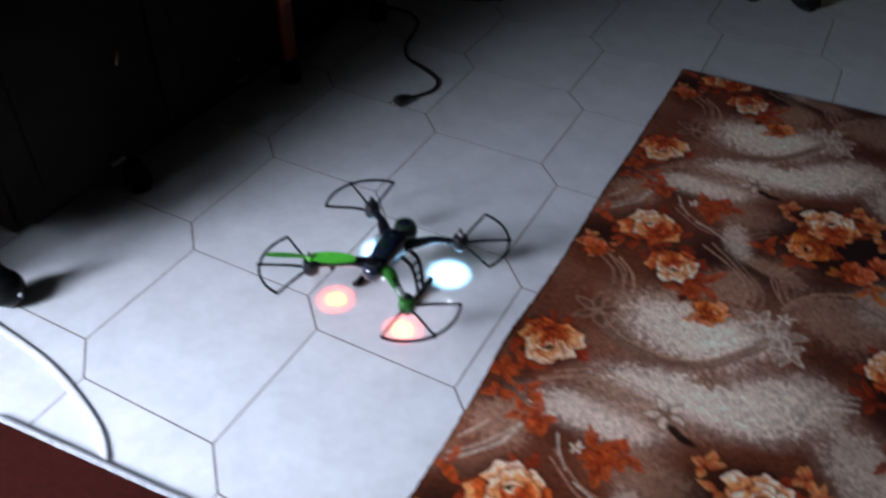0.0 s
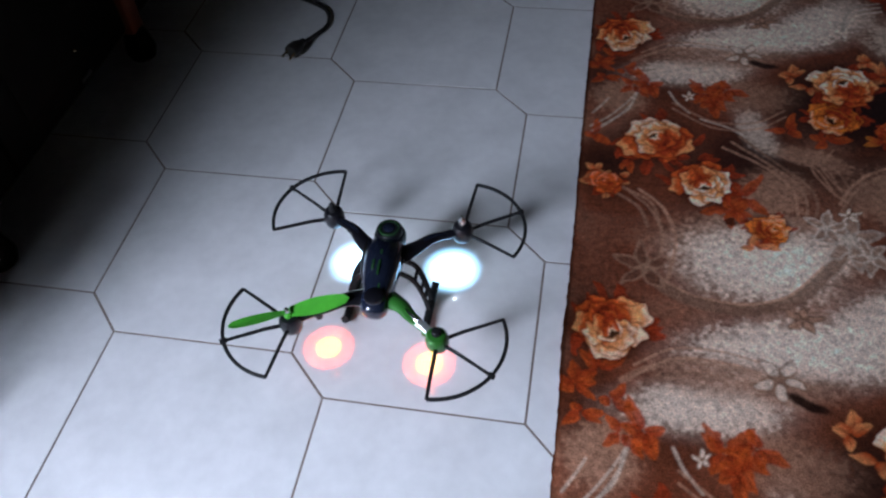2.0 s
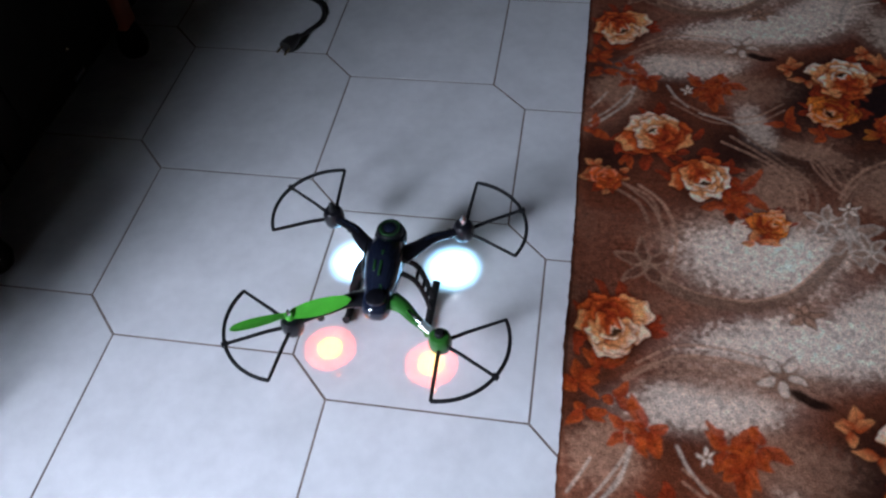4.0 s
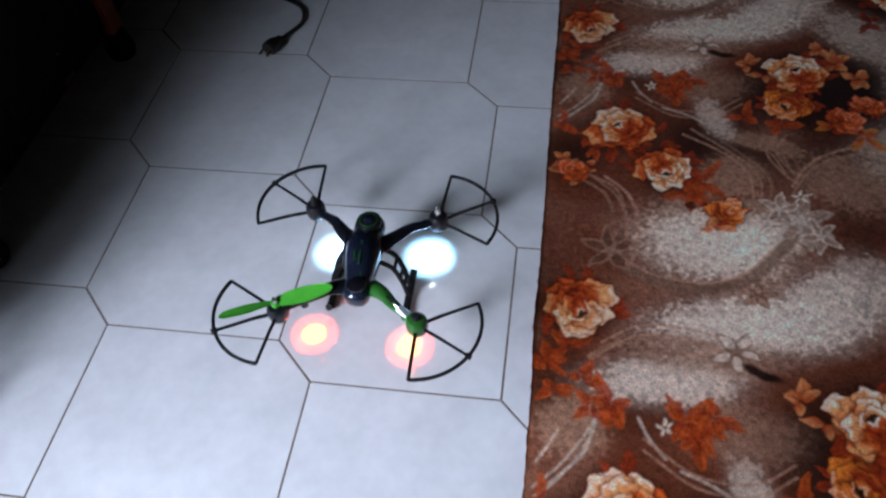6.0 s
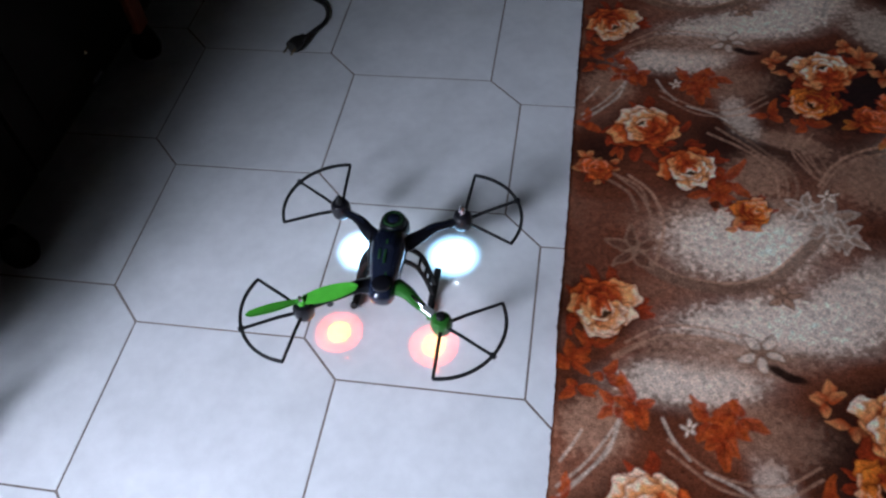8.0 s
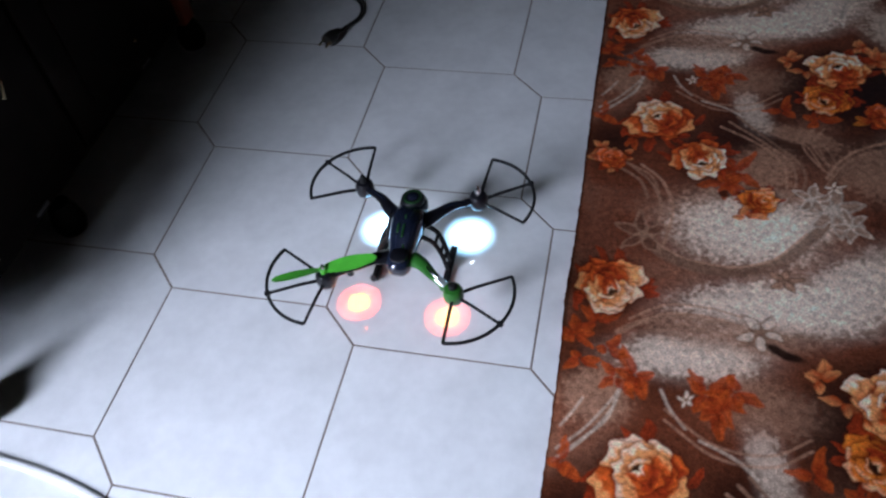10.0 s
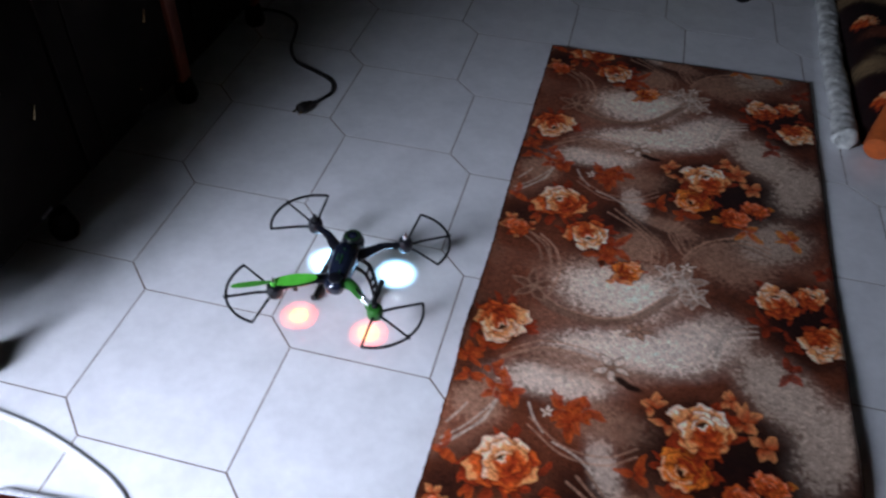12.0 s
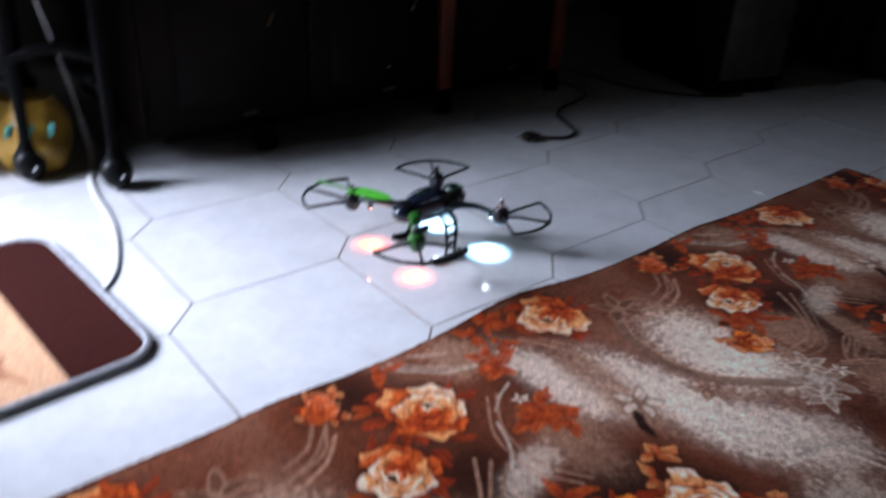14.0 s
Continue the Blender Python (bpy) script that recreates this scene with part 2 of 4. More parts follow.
window = thing("window_1", ((WIN[0] + WIN[1]) / 2, y0 - 0.1, WIN[2]), "white framed single-leaf window with clear glass", "window", kind="structure")
wf = bmesh.new()
for b in ((WIN[0], WIN[1], WIN[2], WIN[2] + 0.05), (WIN[0], WIN[1], WIN[3] - 0.05, WIN[3]), (WIN[0], WIN[0] + 0.05, WIN[2] + 0.05, WIN[3] - 0.05),
          (WIN[1] - 0.05, WIN[1], WIN[2] + 0.05, WIN[3] - 0.05)):
    box(b[0], b[1], y0 - 0.15, y0 - 0.10, b[2], b[3], bm=wf)
part("window_frame", wf, FRAME, window, smooth=False)
pane = part("pane", box(WIN[0] + 0.05, WIN[1] - 0.05, y0 - 0.128, y0 - 0.122, WIN[2] + 0.05, WIN[3] - 0.05), GLASS, window, smooth=False)
pane.visible_shadow = False

# ---- the carpet, with its dyed pattern ----
CX0, CX1, CY0, CY1, REPEAT = 0.305, 1.020, -1.12, 1.243, 0.685


def lin(r, g, b, k=1.2):
    """Dye colours, from 0..255 to linear."""
    return np.array([((v / 255) ** 2.2) * k for v in (r, g, b)])


BROWN, DARK, TAUPE = lin(108, 57, 38), lin(30, 14, 9), lin(158, 116, 93)
PALE, CREAM, PEACH = lin(232, 206, 184), lin(246, 212, 190), lin(236, 150, 92)
SAND = lin(206, 180, 158)
ORANGE_DYE, RUST, OLIVE = lin(196, 84, 34), lin(146, 50, 23), lin(112, 92, 66)


def lattice(x, y, size, seed, wrap=192):
    """Smooth value noise, 0..1, repeating along y after `wrap` cells."""
    grid = np.random.RandomState(seed).rand(192, 192)
    u, v = x / size, y / size
    i, j = np.floor(u).astype(int), np.floor(v).astype(int)
    f, g = u - i, v - j
    f, g = f * f * (3 - 2 * f), g * g * (3 - 2 * g)
    at = lambda a, b: grid[a % 192, b % wrap]
    return (at(i, j) * (1 - f) + at(i + 1, j) * f) * (1 - g) + (at(i, j + 1) * (1 - f) + at(i + 1, j + 1) * f) * g


def cloudy(x, y, size, seed):
    return 0.55 * lattice(x, y, size, seed) + 0.3 * lattice(x, y, size / 2.1, seed + 1) + 0.15 * lattice(x, y, size / 4.3, seed + 2)


def step(a, b, v):
    t = np.clip((v - a) / (b - a), 0, 1)
    return t * t * (3 - 2 * t)


class Dye:
    """Paints motifs on a flat sheet of points, repeated along y."""

    def __init__(self, x, y, repeat, seed):
        self.x, self.y, self.repeat = x, y, repeat
        n = self.noise
        self.wx = x + 0.009 * (n(0.03, seed) - 0.5) + 0.0045 * (n(0.009, seed + 5) - 0.5)
        self.wy = y + 0.009 * (n(0.03, seed + 9) - 0.5) + 0.0045 * (n(0.009, seed + 6) - 0.5)
        self.fine = n(0.0062, seed + 3)
        self.speck = 0.6 * n(0.0052, seed + 13) + 0.4 * n(0.0034 if repeat < 0.6 else 0.0038, seed + 14)
        self.c = np.tile(BROWN, (len(x), 1))

    def noise(self, size, seed):
        k = max(1, round(self.repeat / size))
        return lattice(self.x, self.y, self.repeat / k, seed, k) if k <= 192 else lattice(self.x, self.y, size, seed)

    def near(self, cx, cy, rot, reach, plain=False):
        """The points within reach of a place: their indices and their offsets along and across the heading."""
        dy = (self.y if plain else self.wy) - cy
        dy = dy - self.repeat * np.round(dy / self.repeat)
        dx = (self.x if plain else self.wx) - cx
        at = np.flatnonzero((np.abs(dx) < reach) & (np.abs(dy) < reach))
        dx, dy = dx[at], dy[at]
        ca, sa = math.cos(radians(rot)), math.sin(radians(rot))
        return at, dx * ca + dy * sa, -dx * sa + dy * ca

    def lay(self, alpha, colour, at=slice(None)):
        self.c[at] = self.c[at] * (1 - alpha[:, None]) + colour * alpha[:, None]

    def cloud(self, cx, cy, rx, ry, rot, colour, strength=1.0, soft=0.72, stipple=0.48):
        """A soft patch whose border breaks up into single tufts."""
        at, u, v = self.near(cx, cy, rot, max(rx, ry) * (1.3 + soft))
        a = step(1 + soft, 1 - soft, np.sqrt((u / rx) ** 2 + (v / ry) ** 2))
        tufts = step(0.28, 0.72, a + 0.8 * (self.speck[at] - 0.5))
        self.lay((a * (1 - stipple) + tufts * stipple * np.minimum(1, a * 3)) * strength, colour, at)

    def petal(self, cx, cy, a, b, rot, inner, outer, tip, strength=1.0, ruffle=0.0, shade=0.0):
        """A broad petal, `a` long and `b` wide each way from its middle, with a light rim and a shadow under it."""
        at, u, v = self.near(cx, cy, rot, 1.7 * max(a, b))
        phi = np.arctan2(v / b, u / a)
        d = ((u / a) ** 2 + (v / b) ** 2) * (1 + ruffle * np.sin(5 * phi + 40 * cx + 90 * cy)) + 0.22 * (self.fine[at] - 0.5)
        if shade:
            self.lay(step(1.65, 1.0, d) * shade, RUST * 0.35, at)
        alpha = step(1.12, 0.94, d) * strength
        r = np.sqrt(np.clip(d, 0, 1.2))
        t = np.clip(0.5 + 0.5 * np.cos(phi) * r + 0.16 * (self.fine[at] - 0.5), 0, 1)
        t1, t2 = step(0.15, 0.55, t)[:, None], (step(0.60, 0.86, t) * step(0.25, 0.6, r))[:, None]
        c = inner * (1 - t1) + outer * t1
        self.lay(alpha, c * (1 - t2) + tip * t2, at)

    def leaf(self, cx, cy, a, b, rot, colour, tip, strength=1.0):
        """A pointed leaf with a dark midrib."""
        at, u, v = self.near(cx, cy, rot, 1.4 * a)
        w = b * np.clip(1 - (u / a) ** 2, 0, 1) ** 0.75 * (1.1 - 0.35 * u / a)
        d = np.abs(v) / np.maximum(w, 1e-5) + 0.3 * (self.fine[at] - 0.5)
        t = np.clip(0.5 + 0.5 * u / a + 0.35 * v / b, 0, 1)[:, None]
        rib = (0.62 + 0.38 * step(0.03, 0.22, np.abs(v) / b))[:, None]
        self.lay(step(1.1, 0.8, d) * (np.abs(u) < a) * strength, (colour * (1 - t) + tip * t) * rib, at)

    def flower(self, cx, cy, r, light, pale=0.6, heart=0.26, seed=1, warm=None):
        """A rose: broad ruffled petals, cream on the side towards `light`, closing round a dark heart."""
        rng = random.Random(seed)
        r = 0.92 * r
        orange = ORANGE_DYE if warm is None else warm
        peach = PEACH if warm is None else warm * 1.7
        tip = peach * (1 - pale) + CREAM * pale
        self.cloud(cx, cy, r * 1.05, r * 1.0, light, DARK * 1.3, 0.75, 0.5)
        for k in range(9):
            q, g = rng.uniform(0, 360), rng.uniform(0.85, 1.2)
            self.leaf(cx + r * g * math.cos(radians(q)), cy + r * g * math.sin(radians(q)), r * rng.uniform(0.28, 0.42), r * rng.uniform(0.10, 0.17),
                      q + rng.uniform(-50, 50), RUST * 0.6, RUST * rng.uniform(0.9, 1.4), 0.85)
        for n, far, a, b in ((8, 0.70, 0.31, 0.36), (6, 0.45, 0.27, 0.33), (4, 0.24, 0.20, 0.25)):
            turn = rng.uniform(0, 360)
            todo = [(turn + 360 * (k + rng.uniform(-0.28, 0.28)) / n) for k in range(n)]
            todo.sort(key=lambda q: math.cos(radians(q - light)))
            for q in todo:
                side = math.cos(radians(q - light)) + rng.uniform(-0.45, 0.45)
                g, s = rng.uniform(0.82, 1.14), rng.uniform(0.85, 1.2)
                px, py = cx + r * far * g * math.cos(radians(q)), cy + r * far * g * math.sin(radians(q))
                if side > 0.15:
                    tones = (orange * 0.72, peach * 0.9, tip)
                elif side > -0.5:
                    tones = (RUST * 0.75, orange, peach * 0.92)
                else:
                    tones = (RUST * 0.5, RUST * 1.05, orange * 0.95)
                self.petal(px, py, r * a * s, r * b * s, q + rng.uniform(-25, 25), *tones, 1.0, 0.22, 0.75)
        hx, hy = cx + r * 0.14 * math.cos(radians(light)), cy + r * 0.14 * math.sin(radians(light))
        self.cloud(hx, hy, r * heart, r * heart * 0.72, light + 90, DARK * 0.7, 0.95, 0.25, 0.3)
        for k in range(3):
            q = light + 180 + 60 * (k - 1) + rng.uniform(-15, 15)
            self.petal(hx + r * 0.17 * math.cos(radians(q)), hy + r * 0.17 * math.sin(radians(q)), r * 0.13, r * 0.15, q + 180, RUST, orange, tip)

    def leaves(self, cx, cy, r, rot, n, inner=None, outer=None, tip=None, strength=0.9):
        inner = RUST * 0.75 if inner is None else inner
        outer = RUST if outer is None else outer
        tip = ORANGE_DYE * 0.8 if tip is None else tip
        rng = random.Random(int(cx * 9000 + cy * 700 + n))
        for k in range(n):
            q = rot + 360 * (k + rng.uniform(-0.45, 0.45)) / n
            s = rng.uniform(0.6, 1.2)
            self.leaf(cx + r * 0.55 * s * math.cos(radians(q)), cy + r * 0.55 * s * math.sin(radians(q)), r * 0.50 * s, r * (0.12 + 0.42 / n), q,
                      (inner + outer) / 2, tip, strength)

    def stroke(self, points, width, colour, strength=0.8):
        pts = spline([(p[0], p[1], 0) for p in points], 6)
        mx, my = sum(p.x for p in pts) / len(pts), sum(p.y for p in pts) / len(pts)
        reach = max(max(abs(p.x - mx), abs(p.y - my)) for p in pts) + 3 * width
        at, u, v = self.near(mx, my, 0, reach, True)
        best = np.full(len(at), 1e9)
        for a, b in zip(pts, pts[1:]):
            ex, ey = b.x - a.x, b.y - a.y
            du, dv = u - (a.x - mx), v - (a.y - my)
            t = np.clip((du * ex + dv * ey) / (ex * ex + ey * ey + 1e-12), 0, 1)
            best = np.minimum(best, np.hypot(du - t * ex, dv - t * ey))
        self.lay(step(width * 0.75, width * 0.35, best) * strength * (0.7 + 0.5 * np.clip(self.speck[at], 0, 0.6)), colour, at)

    def outline_star(self, cx, cy, r, rot, n, fill, line, strength=0.8):
        """A lace flower: hollow petals drawn in a light line."""
        for k in range(n):
            q = rot + 360 * k / n
            at, u, v = self.near(cx + r * 0.55 * math.cos(radians(q)), cy + r * 0.55 * math.sin(radians(q)), q, r * 0.9)
            d = (u / (r * 0.5)) ** 2 + (v / (r * (0.08 + 0.75 / n) * (1 - 0.3 * u / (r * 0.5)))) ** 2
            self.lay(step(1.35, 1.1, d) * strength, line, at)
            self.lay(step(0.62, 0.42, d) * strength, fill, at)
        self.cloud(cx, cy, r * 0.14, r * 0.14, 0, line, strength, 0.3, 0.2)

    def finish(self, contrast=0.7):
        tuft = 1 + contrast * (self.speck - 0.5) + 0.3 * (self.fine - 0.5)
        return np.clip(self.c * tuft[:, None], 0.002, 0.9)


def carpet_pattern(x, y):
    """One repeat of the woven pattern."""
    d = Dye(x, y, REPEAT, 21)
    big = 0.6 * d.noise(0.11, 7) + 0.4 * d.noise(0.05, 8)
    d.lay(step(0.5, 0.8, big) * 0.35, TAUPE)
    d.lay(step(0.5, 0.22, big) * 0.4, DARK)
    # dark grounds under the bouquets, then the pale clouds
    for cx, cy, rx, ry, rot, col, s in (
            (0.76, -0.04, 0.150, 0.105, 0, DARK, 0.95), (0.74, -0.21, 0.12, 0.05, 0, DARK * 1.6, 0.7), (0.60, -0.16, 0.09, 0.05, -20, DARK * 1.8, 0.65), (0.36, -0.17, 0.05, 0.05, 0, DARK * 1.8, 0.6), (0.94, 0.30, 0.085, 0.105, 0, DARK, 0.9), (0.86, -0.01, 0.055, 0.08, 0, DARK, 0.75),
            (0.36, 0.24, 0.05, 0.14, 0, BROWN * 0.85, 0.7), (0.46, -0.31, 0.09, 0.05, 0, BROWN * 0.7, 0.75), (0.98, -0.05, 0.05, 0.035, 20, DARK, 0.6),
            (0.56, -0.19, 0.09, 0.06, -30, DARK * 1.4, 0.6), (0.62, 0.42, 0.12, 0.03, 0, BROWN * 0.75, 0.7), (0.50, 0.445, 0.05, 0.03, 0, BROWN, 0.8),
            (0.345, -0.22, 0.04, 0.05, 0, DARK * 1.5, 0.6), (0.34, 0.05, 0.035, 0.08, 0, DARK * 1.8, 0.5),
            (0.575, 0.315, 0.125, 0.080, 4, TAUPE, 0.95), (0.570, 0.298, 0.105, 0.066, 6, PALE, 0.95), (0.64, 0.31, 0.055, 0.035, 30, PALE, 0.75),
            (0.610, 0.150, 0.135, 0.046, 6, PALE, 0.97), (0.72, 0.195, 0.075, 0.055, 30, PALE, 0.9), (0.78, 0.24, 0.05, 0.05, 30, PALE, 0.6),
            (0.485, 0.050, 0.095, 0.036, 6, PALE, 0.85), (0.54, 0.095, 0.11, 0.03, 0, TAUPE, 0.6), (0.885, 0.125, 0.095, 0.055, -48, SAND, 0.9),
            (0.955, 0.03, 0.048, 0.09, -20, SAND, 0.85), (0.80, -0.25, 0.085, 0.060, 0, TAUPE, 0.85), (0.89, -0.17, 0.075, 0.055, 30, SAND, 0.65),
            (0.665, -0.168, 0.065, 0.018, -22, TAUPE, 0.75), (0.588, -0.105, 0.024, 0.055, 20, PALE, 0.55), (0.605, -0.245, 0.05, 0.045, 0, TAUPE, 0.8),
            (0.36, -0.035, 0.045, 0.045, 0, TAUPE, 0.8), (0.58, -0.02, 0.07, 0.04, 0, TAUPE, 0.5)):
        d.cloud(cx, cy, rx, ry, rot, col, s * (0.9 if col is PALE else 1))
    # everything laid so far gets darker towards larger x
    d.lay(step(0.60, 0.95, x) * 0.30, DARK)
    # scrolls and frames
    d.stroke(((0.405, 0.285), (0.434, 0.240), (0.470, 0.220), (0.505, 0.211), (0.551, 0.211), (0.592, 0.224), (0.624, 0.244), (0.669, 0.295), (0.70, 0.34)), 0.018, TAUPE * 0.55, 0.9)
    d.stroke(((0.43, 0.255), (0.470, 0.230), (0.505, 0.222), (0.551, 0.221), (0.592, 0.234), (0.618, 0.252), (0.66, 0.300)), 0.0038, TAUPE * 1.3, 0.75)
    d.stroke(((0.401, 0.428), (0.437, 0.392), (0.456, 0.326), (0.443, 0.249)), 0.0050, TAUPE * 1.2, 0.8)
    d.stroke(((0.388, 0.420), (0.420, 0.385), (0.437, 0.330), (0.428, 0.270)), 0.0045, TAUPE * 0.95, 0.75)
    for k in range(3):
        o = 0.014 * k
        d.stroke(((0.534 + o, -0.146 + o), (0.59 + o, -0.185), (0.632 + o, -0.235), (0.636 + o, -0.285), (0.63, -0.30 - o)), 0.0046, TAUPE * (1.2 - 0.25 * k), 0.75)
        d.stroke(((0.70, -0.265 - o), (0.725, -0.225 - o), (0.77, -0.190 - o), (0.83, -0.172 - o), (0.88, -0.19 - o)), 0.0046, TAUPE * (1.2 - 0.28 * k), 0.75)
        d.stroke(((0.765, 0.150 + o), (0.778, 0.199 + o), (0.803, 0.235 + o), (0.845, 0.250 + o)), 0.0046, PALE * (0.85 - 0.22 * k), 0.7)
        d.stroke(((0.63 + o, -0.17), (0.672 + o, -0.19), (0.692 + o, -0.235)), 0.0042, TAUPE * (1.1 - 0.2 * k), 0.65)
    d.stroke(((0.314, -0.138), (0.345, -0.105), (0.38, -0.065), (0.392, -0.02)), 0.0038, PALE * 0.7, 0.7)
    d.stroke(((0.320, -0.085), (0.335, -0.06), (0.345, -0.04)), 0.0036, PALE * 0.65, 0.65)
    d.stroke(((0.449, -0.010), (0.462, -0.038), (0.482, -0.064)), 0.0038, PALE * 0.7, 0.7)
    d.stroke(((0.50, -0.078), (0.526, -0.088), (0.55, -0.10), (0.572, -0.12)), 0.0040, PALE * 0.7, 0.7)
    d.stroke(((0.385, 0.075), (0.42, 0.100), (0.48, 0.118), (0.54, 0.112), (0.575, 0.095)), 0.009, TAUPE * 0.95, 0.6)
    d.stroke(((0.395, 0.058), (0.43, 0.085), (0.48, 0.100), (0.53, 0.096)), 0.004, TAUPE * 0.6, 0.6)
    d.stroke(((0.36, -0.265), (0.40, -0.295), (0.415, -0.335)), 0.005, TAUPE, 0.7)
    d.stroke(((0.375, -0.255), (0.42, -0.285), (0.435, -0.335)), 0.005, TAUPE, 0.7)
    for k in range(2):
        o = 0.016 * k
        d.stroke(((0.455, -0.055 + o), (0.52, -0.098 + o), (0.59, -0.100 + o), (0.64, -0.070 + o)), 0.0036, TAUPE * 1.15, 0.65)
        d.stroke(((0.69 + o, -0.150), (0.668 + o, -0.19), (0.688 + o, -0.235), (0.71, -0.262)), 0.0036, TAUPE * 1.1, 0.65)
        d.stroke(((0.318, -0.135 + o), (0.352, -0.100 + o), (0.385, -0.050 + o), (0.398, -0.005)), 0.0036, PALE * 0.65, 0.65)
        d.stroke(((0.40, 0.085 + o), (0.45, 0.118 + o), (0.51, 0.122 + o), (0.56, 0.112 + o)), 0.0038, TAUPE * 1.25, 0.65)
    # lace ornaments
    d.outline_star(0.408, 0.272, 0.042, 20, 5, BROWN * 0.55, TAUPE * 0.85, 0.75)
    d.outline_star(0.703, 0.350, 0.052, 70, 7, TAUPE * 0.8, PALE * 0.6, 0.65)
    d.outline_star(0.675, 0.374, 0.032, 10, 5, TAUPE * 0.7, PALE * 0.75, 0.8)
    d.outline_star(0.728, 0.322, 0.032, 40, 5, TAUPE * 0.7, PALE * 0.7, 0.75)
    d.outline_star(0.712, 0.398, 0.019, 20, 5, PALE, TAUPE * 0.5, 0.8)
    d.outline_star(0.583, 0.104, 0.038, 60, 5, PALE * 0.95, TAUPE * 0.6, 0.65)
    d.outline_star(0.622, 0.206, 0.024, 10, 5, TAUPE * 1.2, TAUPE * 0.5, 0.8)
    d.outline_star(0.482, -0.020, 0.014, 30, 5, PALE, TAUPE * 0.6, 0.8)
    d.cloud(0.615, 0.073, 0.026, 0.009, -20, DARK, 0.95, 0.3, 0.3)
    # leaves
    for cx, cy, r, rot, n in ((0.411, 0.004, 0.046, 20, 5), (0.385, -0.005, 0.03, 200, 3), (0.352, 0.090, 0.034, 80, 4), (0.330, 0.060, 0.034, 10, 5), (0.335, 0.016, 0.028, 40, 4),
                              (0.372, 0.045, 0.026, 60, 3), (0.327, -0.135, 0.032, 0, 4), (0.385, -0.19, 0.030, 140, 4), (0.513, -0.008, 0.050, 50, 6), (0.545, 0.002, 0.034, 10, 4),
                              (0.525, -0.035, 0.036, 130, 4), (0.560, -0.255, 0.044, 330, 5), (0.535, -0.285, 0.04, 30, 5), (0.64, -0.10, 0.036, 190, 4), (0.70, -0.13, 0.036, 250, 4)):
        d.leaves(cx, cy, r, rot, n)
    amber, gold = ORANGE_DYE * 0.8, lin(190, 112, 40)
    for cx, cy, r, rot, n in ((0.350, -0.255, 0.040, 25, 5), (0.330, -0.225, 0.026, 70, 4), (0.372, -0.235, 0.022, 10, 3), (0.663, 0.040, 0.032, 100, 4), (0.684, 0.004, 0.028, 30, 3),
                              (0.815, 0.045, 0.044, 15, 4), (0.850, 0.005, 0.036, 330, 4), (0.79, 0.085, 0.032, 60, 4)):
        d.leaves(cx, cy, r, rot, n, RUST, amber, PEACH * 0.85)
    for cx, cy, r, rot, n in ((0.785, -0.125, 0.034, 45, 4), (0.875, -0.055, 0.032, 10, 3), (0.835, -0.150, 0.036, 300, 4), (0.925, -0.150, 0.040, 80, 5)):
        d.leaves(cx, cy, r, rot, n, RUST * 1.1, amber, gold)
    for cx, cy, r, rot, n in ((0.900, 0.175, 0.034, 300, 4), (0.865, 0.285, 0.034, 100, 4), (0.905, 0.245, 0.03, 30, 4), (0.99, 0.33, 0.032, 0, 4), (0.990, -0.23, 0.04, 90, 4)):
        d.leaves(cx, cy, r, rot, n, DARK * 1.5, RUST * 0.7, RUST)
    for cx, cy, r, light, seed in ((0.812, -0.112, 0.032, 30, 41), (0.852, -0.070, 0.030, 80, 43), (0.352, -0.250, 0.028, 120, 47)):
        d.flower(cx, cy, r, light, 0.15, 0.16, seed, ORANGE_DYE * 0.75)
    # roses
    d.flower(0.430, -0.138, 0.064, 130, 0.6, 0.22, 3)
    d.flower(0.497, -0.232, 0.054, 285, 0.75, 0.24, 8)
    d.flower(0.366, 0.158, 0.056, 300, 0.5, 0.27, 5)
    d.flower(0.720, -0.072, 0.046, 215, 0.3, 0.28, 11, lin(190, 96, 34))
    d.flower(0.746, 0.012, 0.060, 110, 0.8, 0.2, 14)
    d.flower(0.888, 0.352, 0.046, 110, 0.6, 0.26, 17)
    d.flower(0.955, 0.380, 0.032, 60, 0.5, 0.28, 19)
    d.flower(0.968, 0.262, 0.047, 290, 0.55, 0.2, 23)
    d.flower(0.592, 0.364, 0.034, 40, 0.3, 0.12, 29, lin(196, 98, 38))
    d.leaves(0.572, 0.330, 0.024, 210, 3, amber, ORANGE_DYE, PEACH)
    d.cloud(0.537, 0.372, 0.012, 0.008, 20, DARK * 1.5, 0.8, 0.3, 0.3)
    d.leaves(0.545, 0.395, 0.030, 60, 5)
    return d.finish()


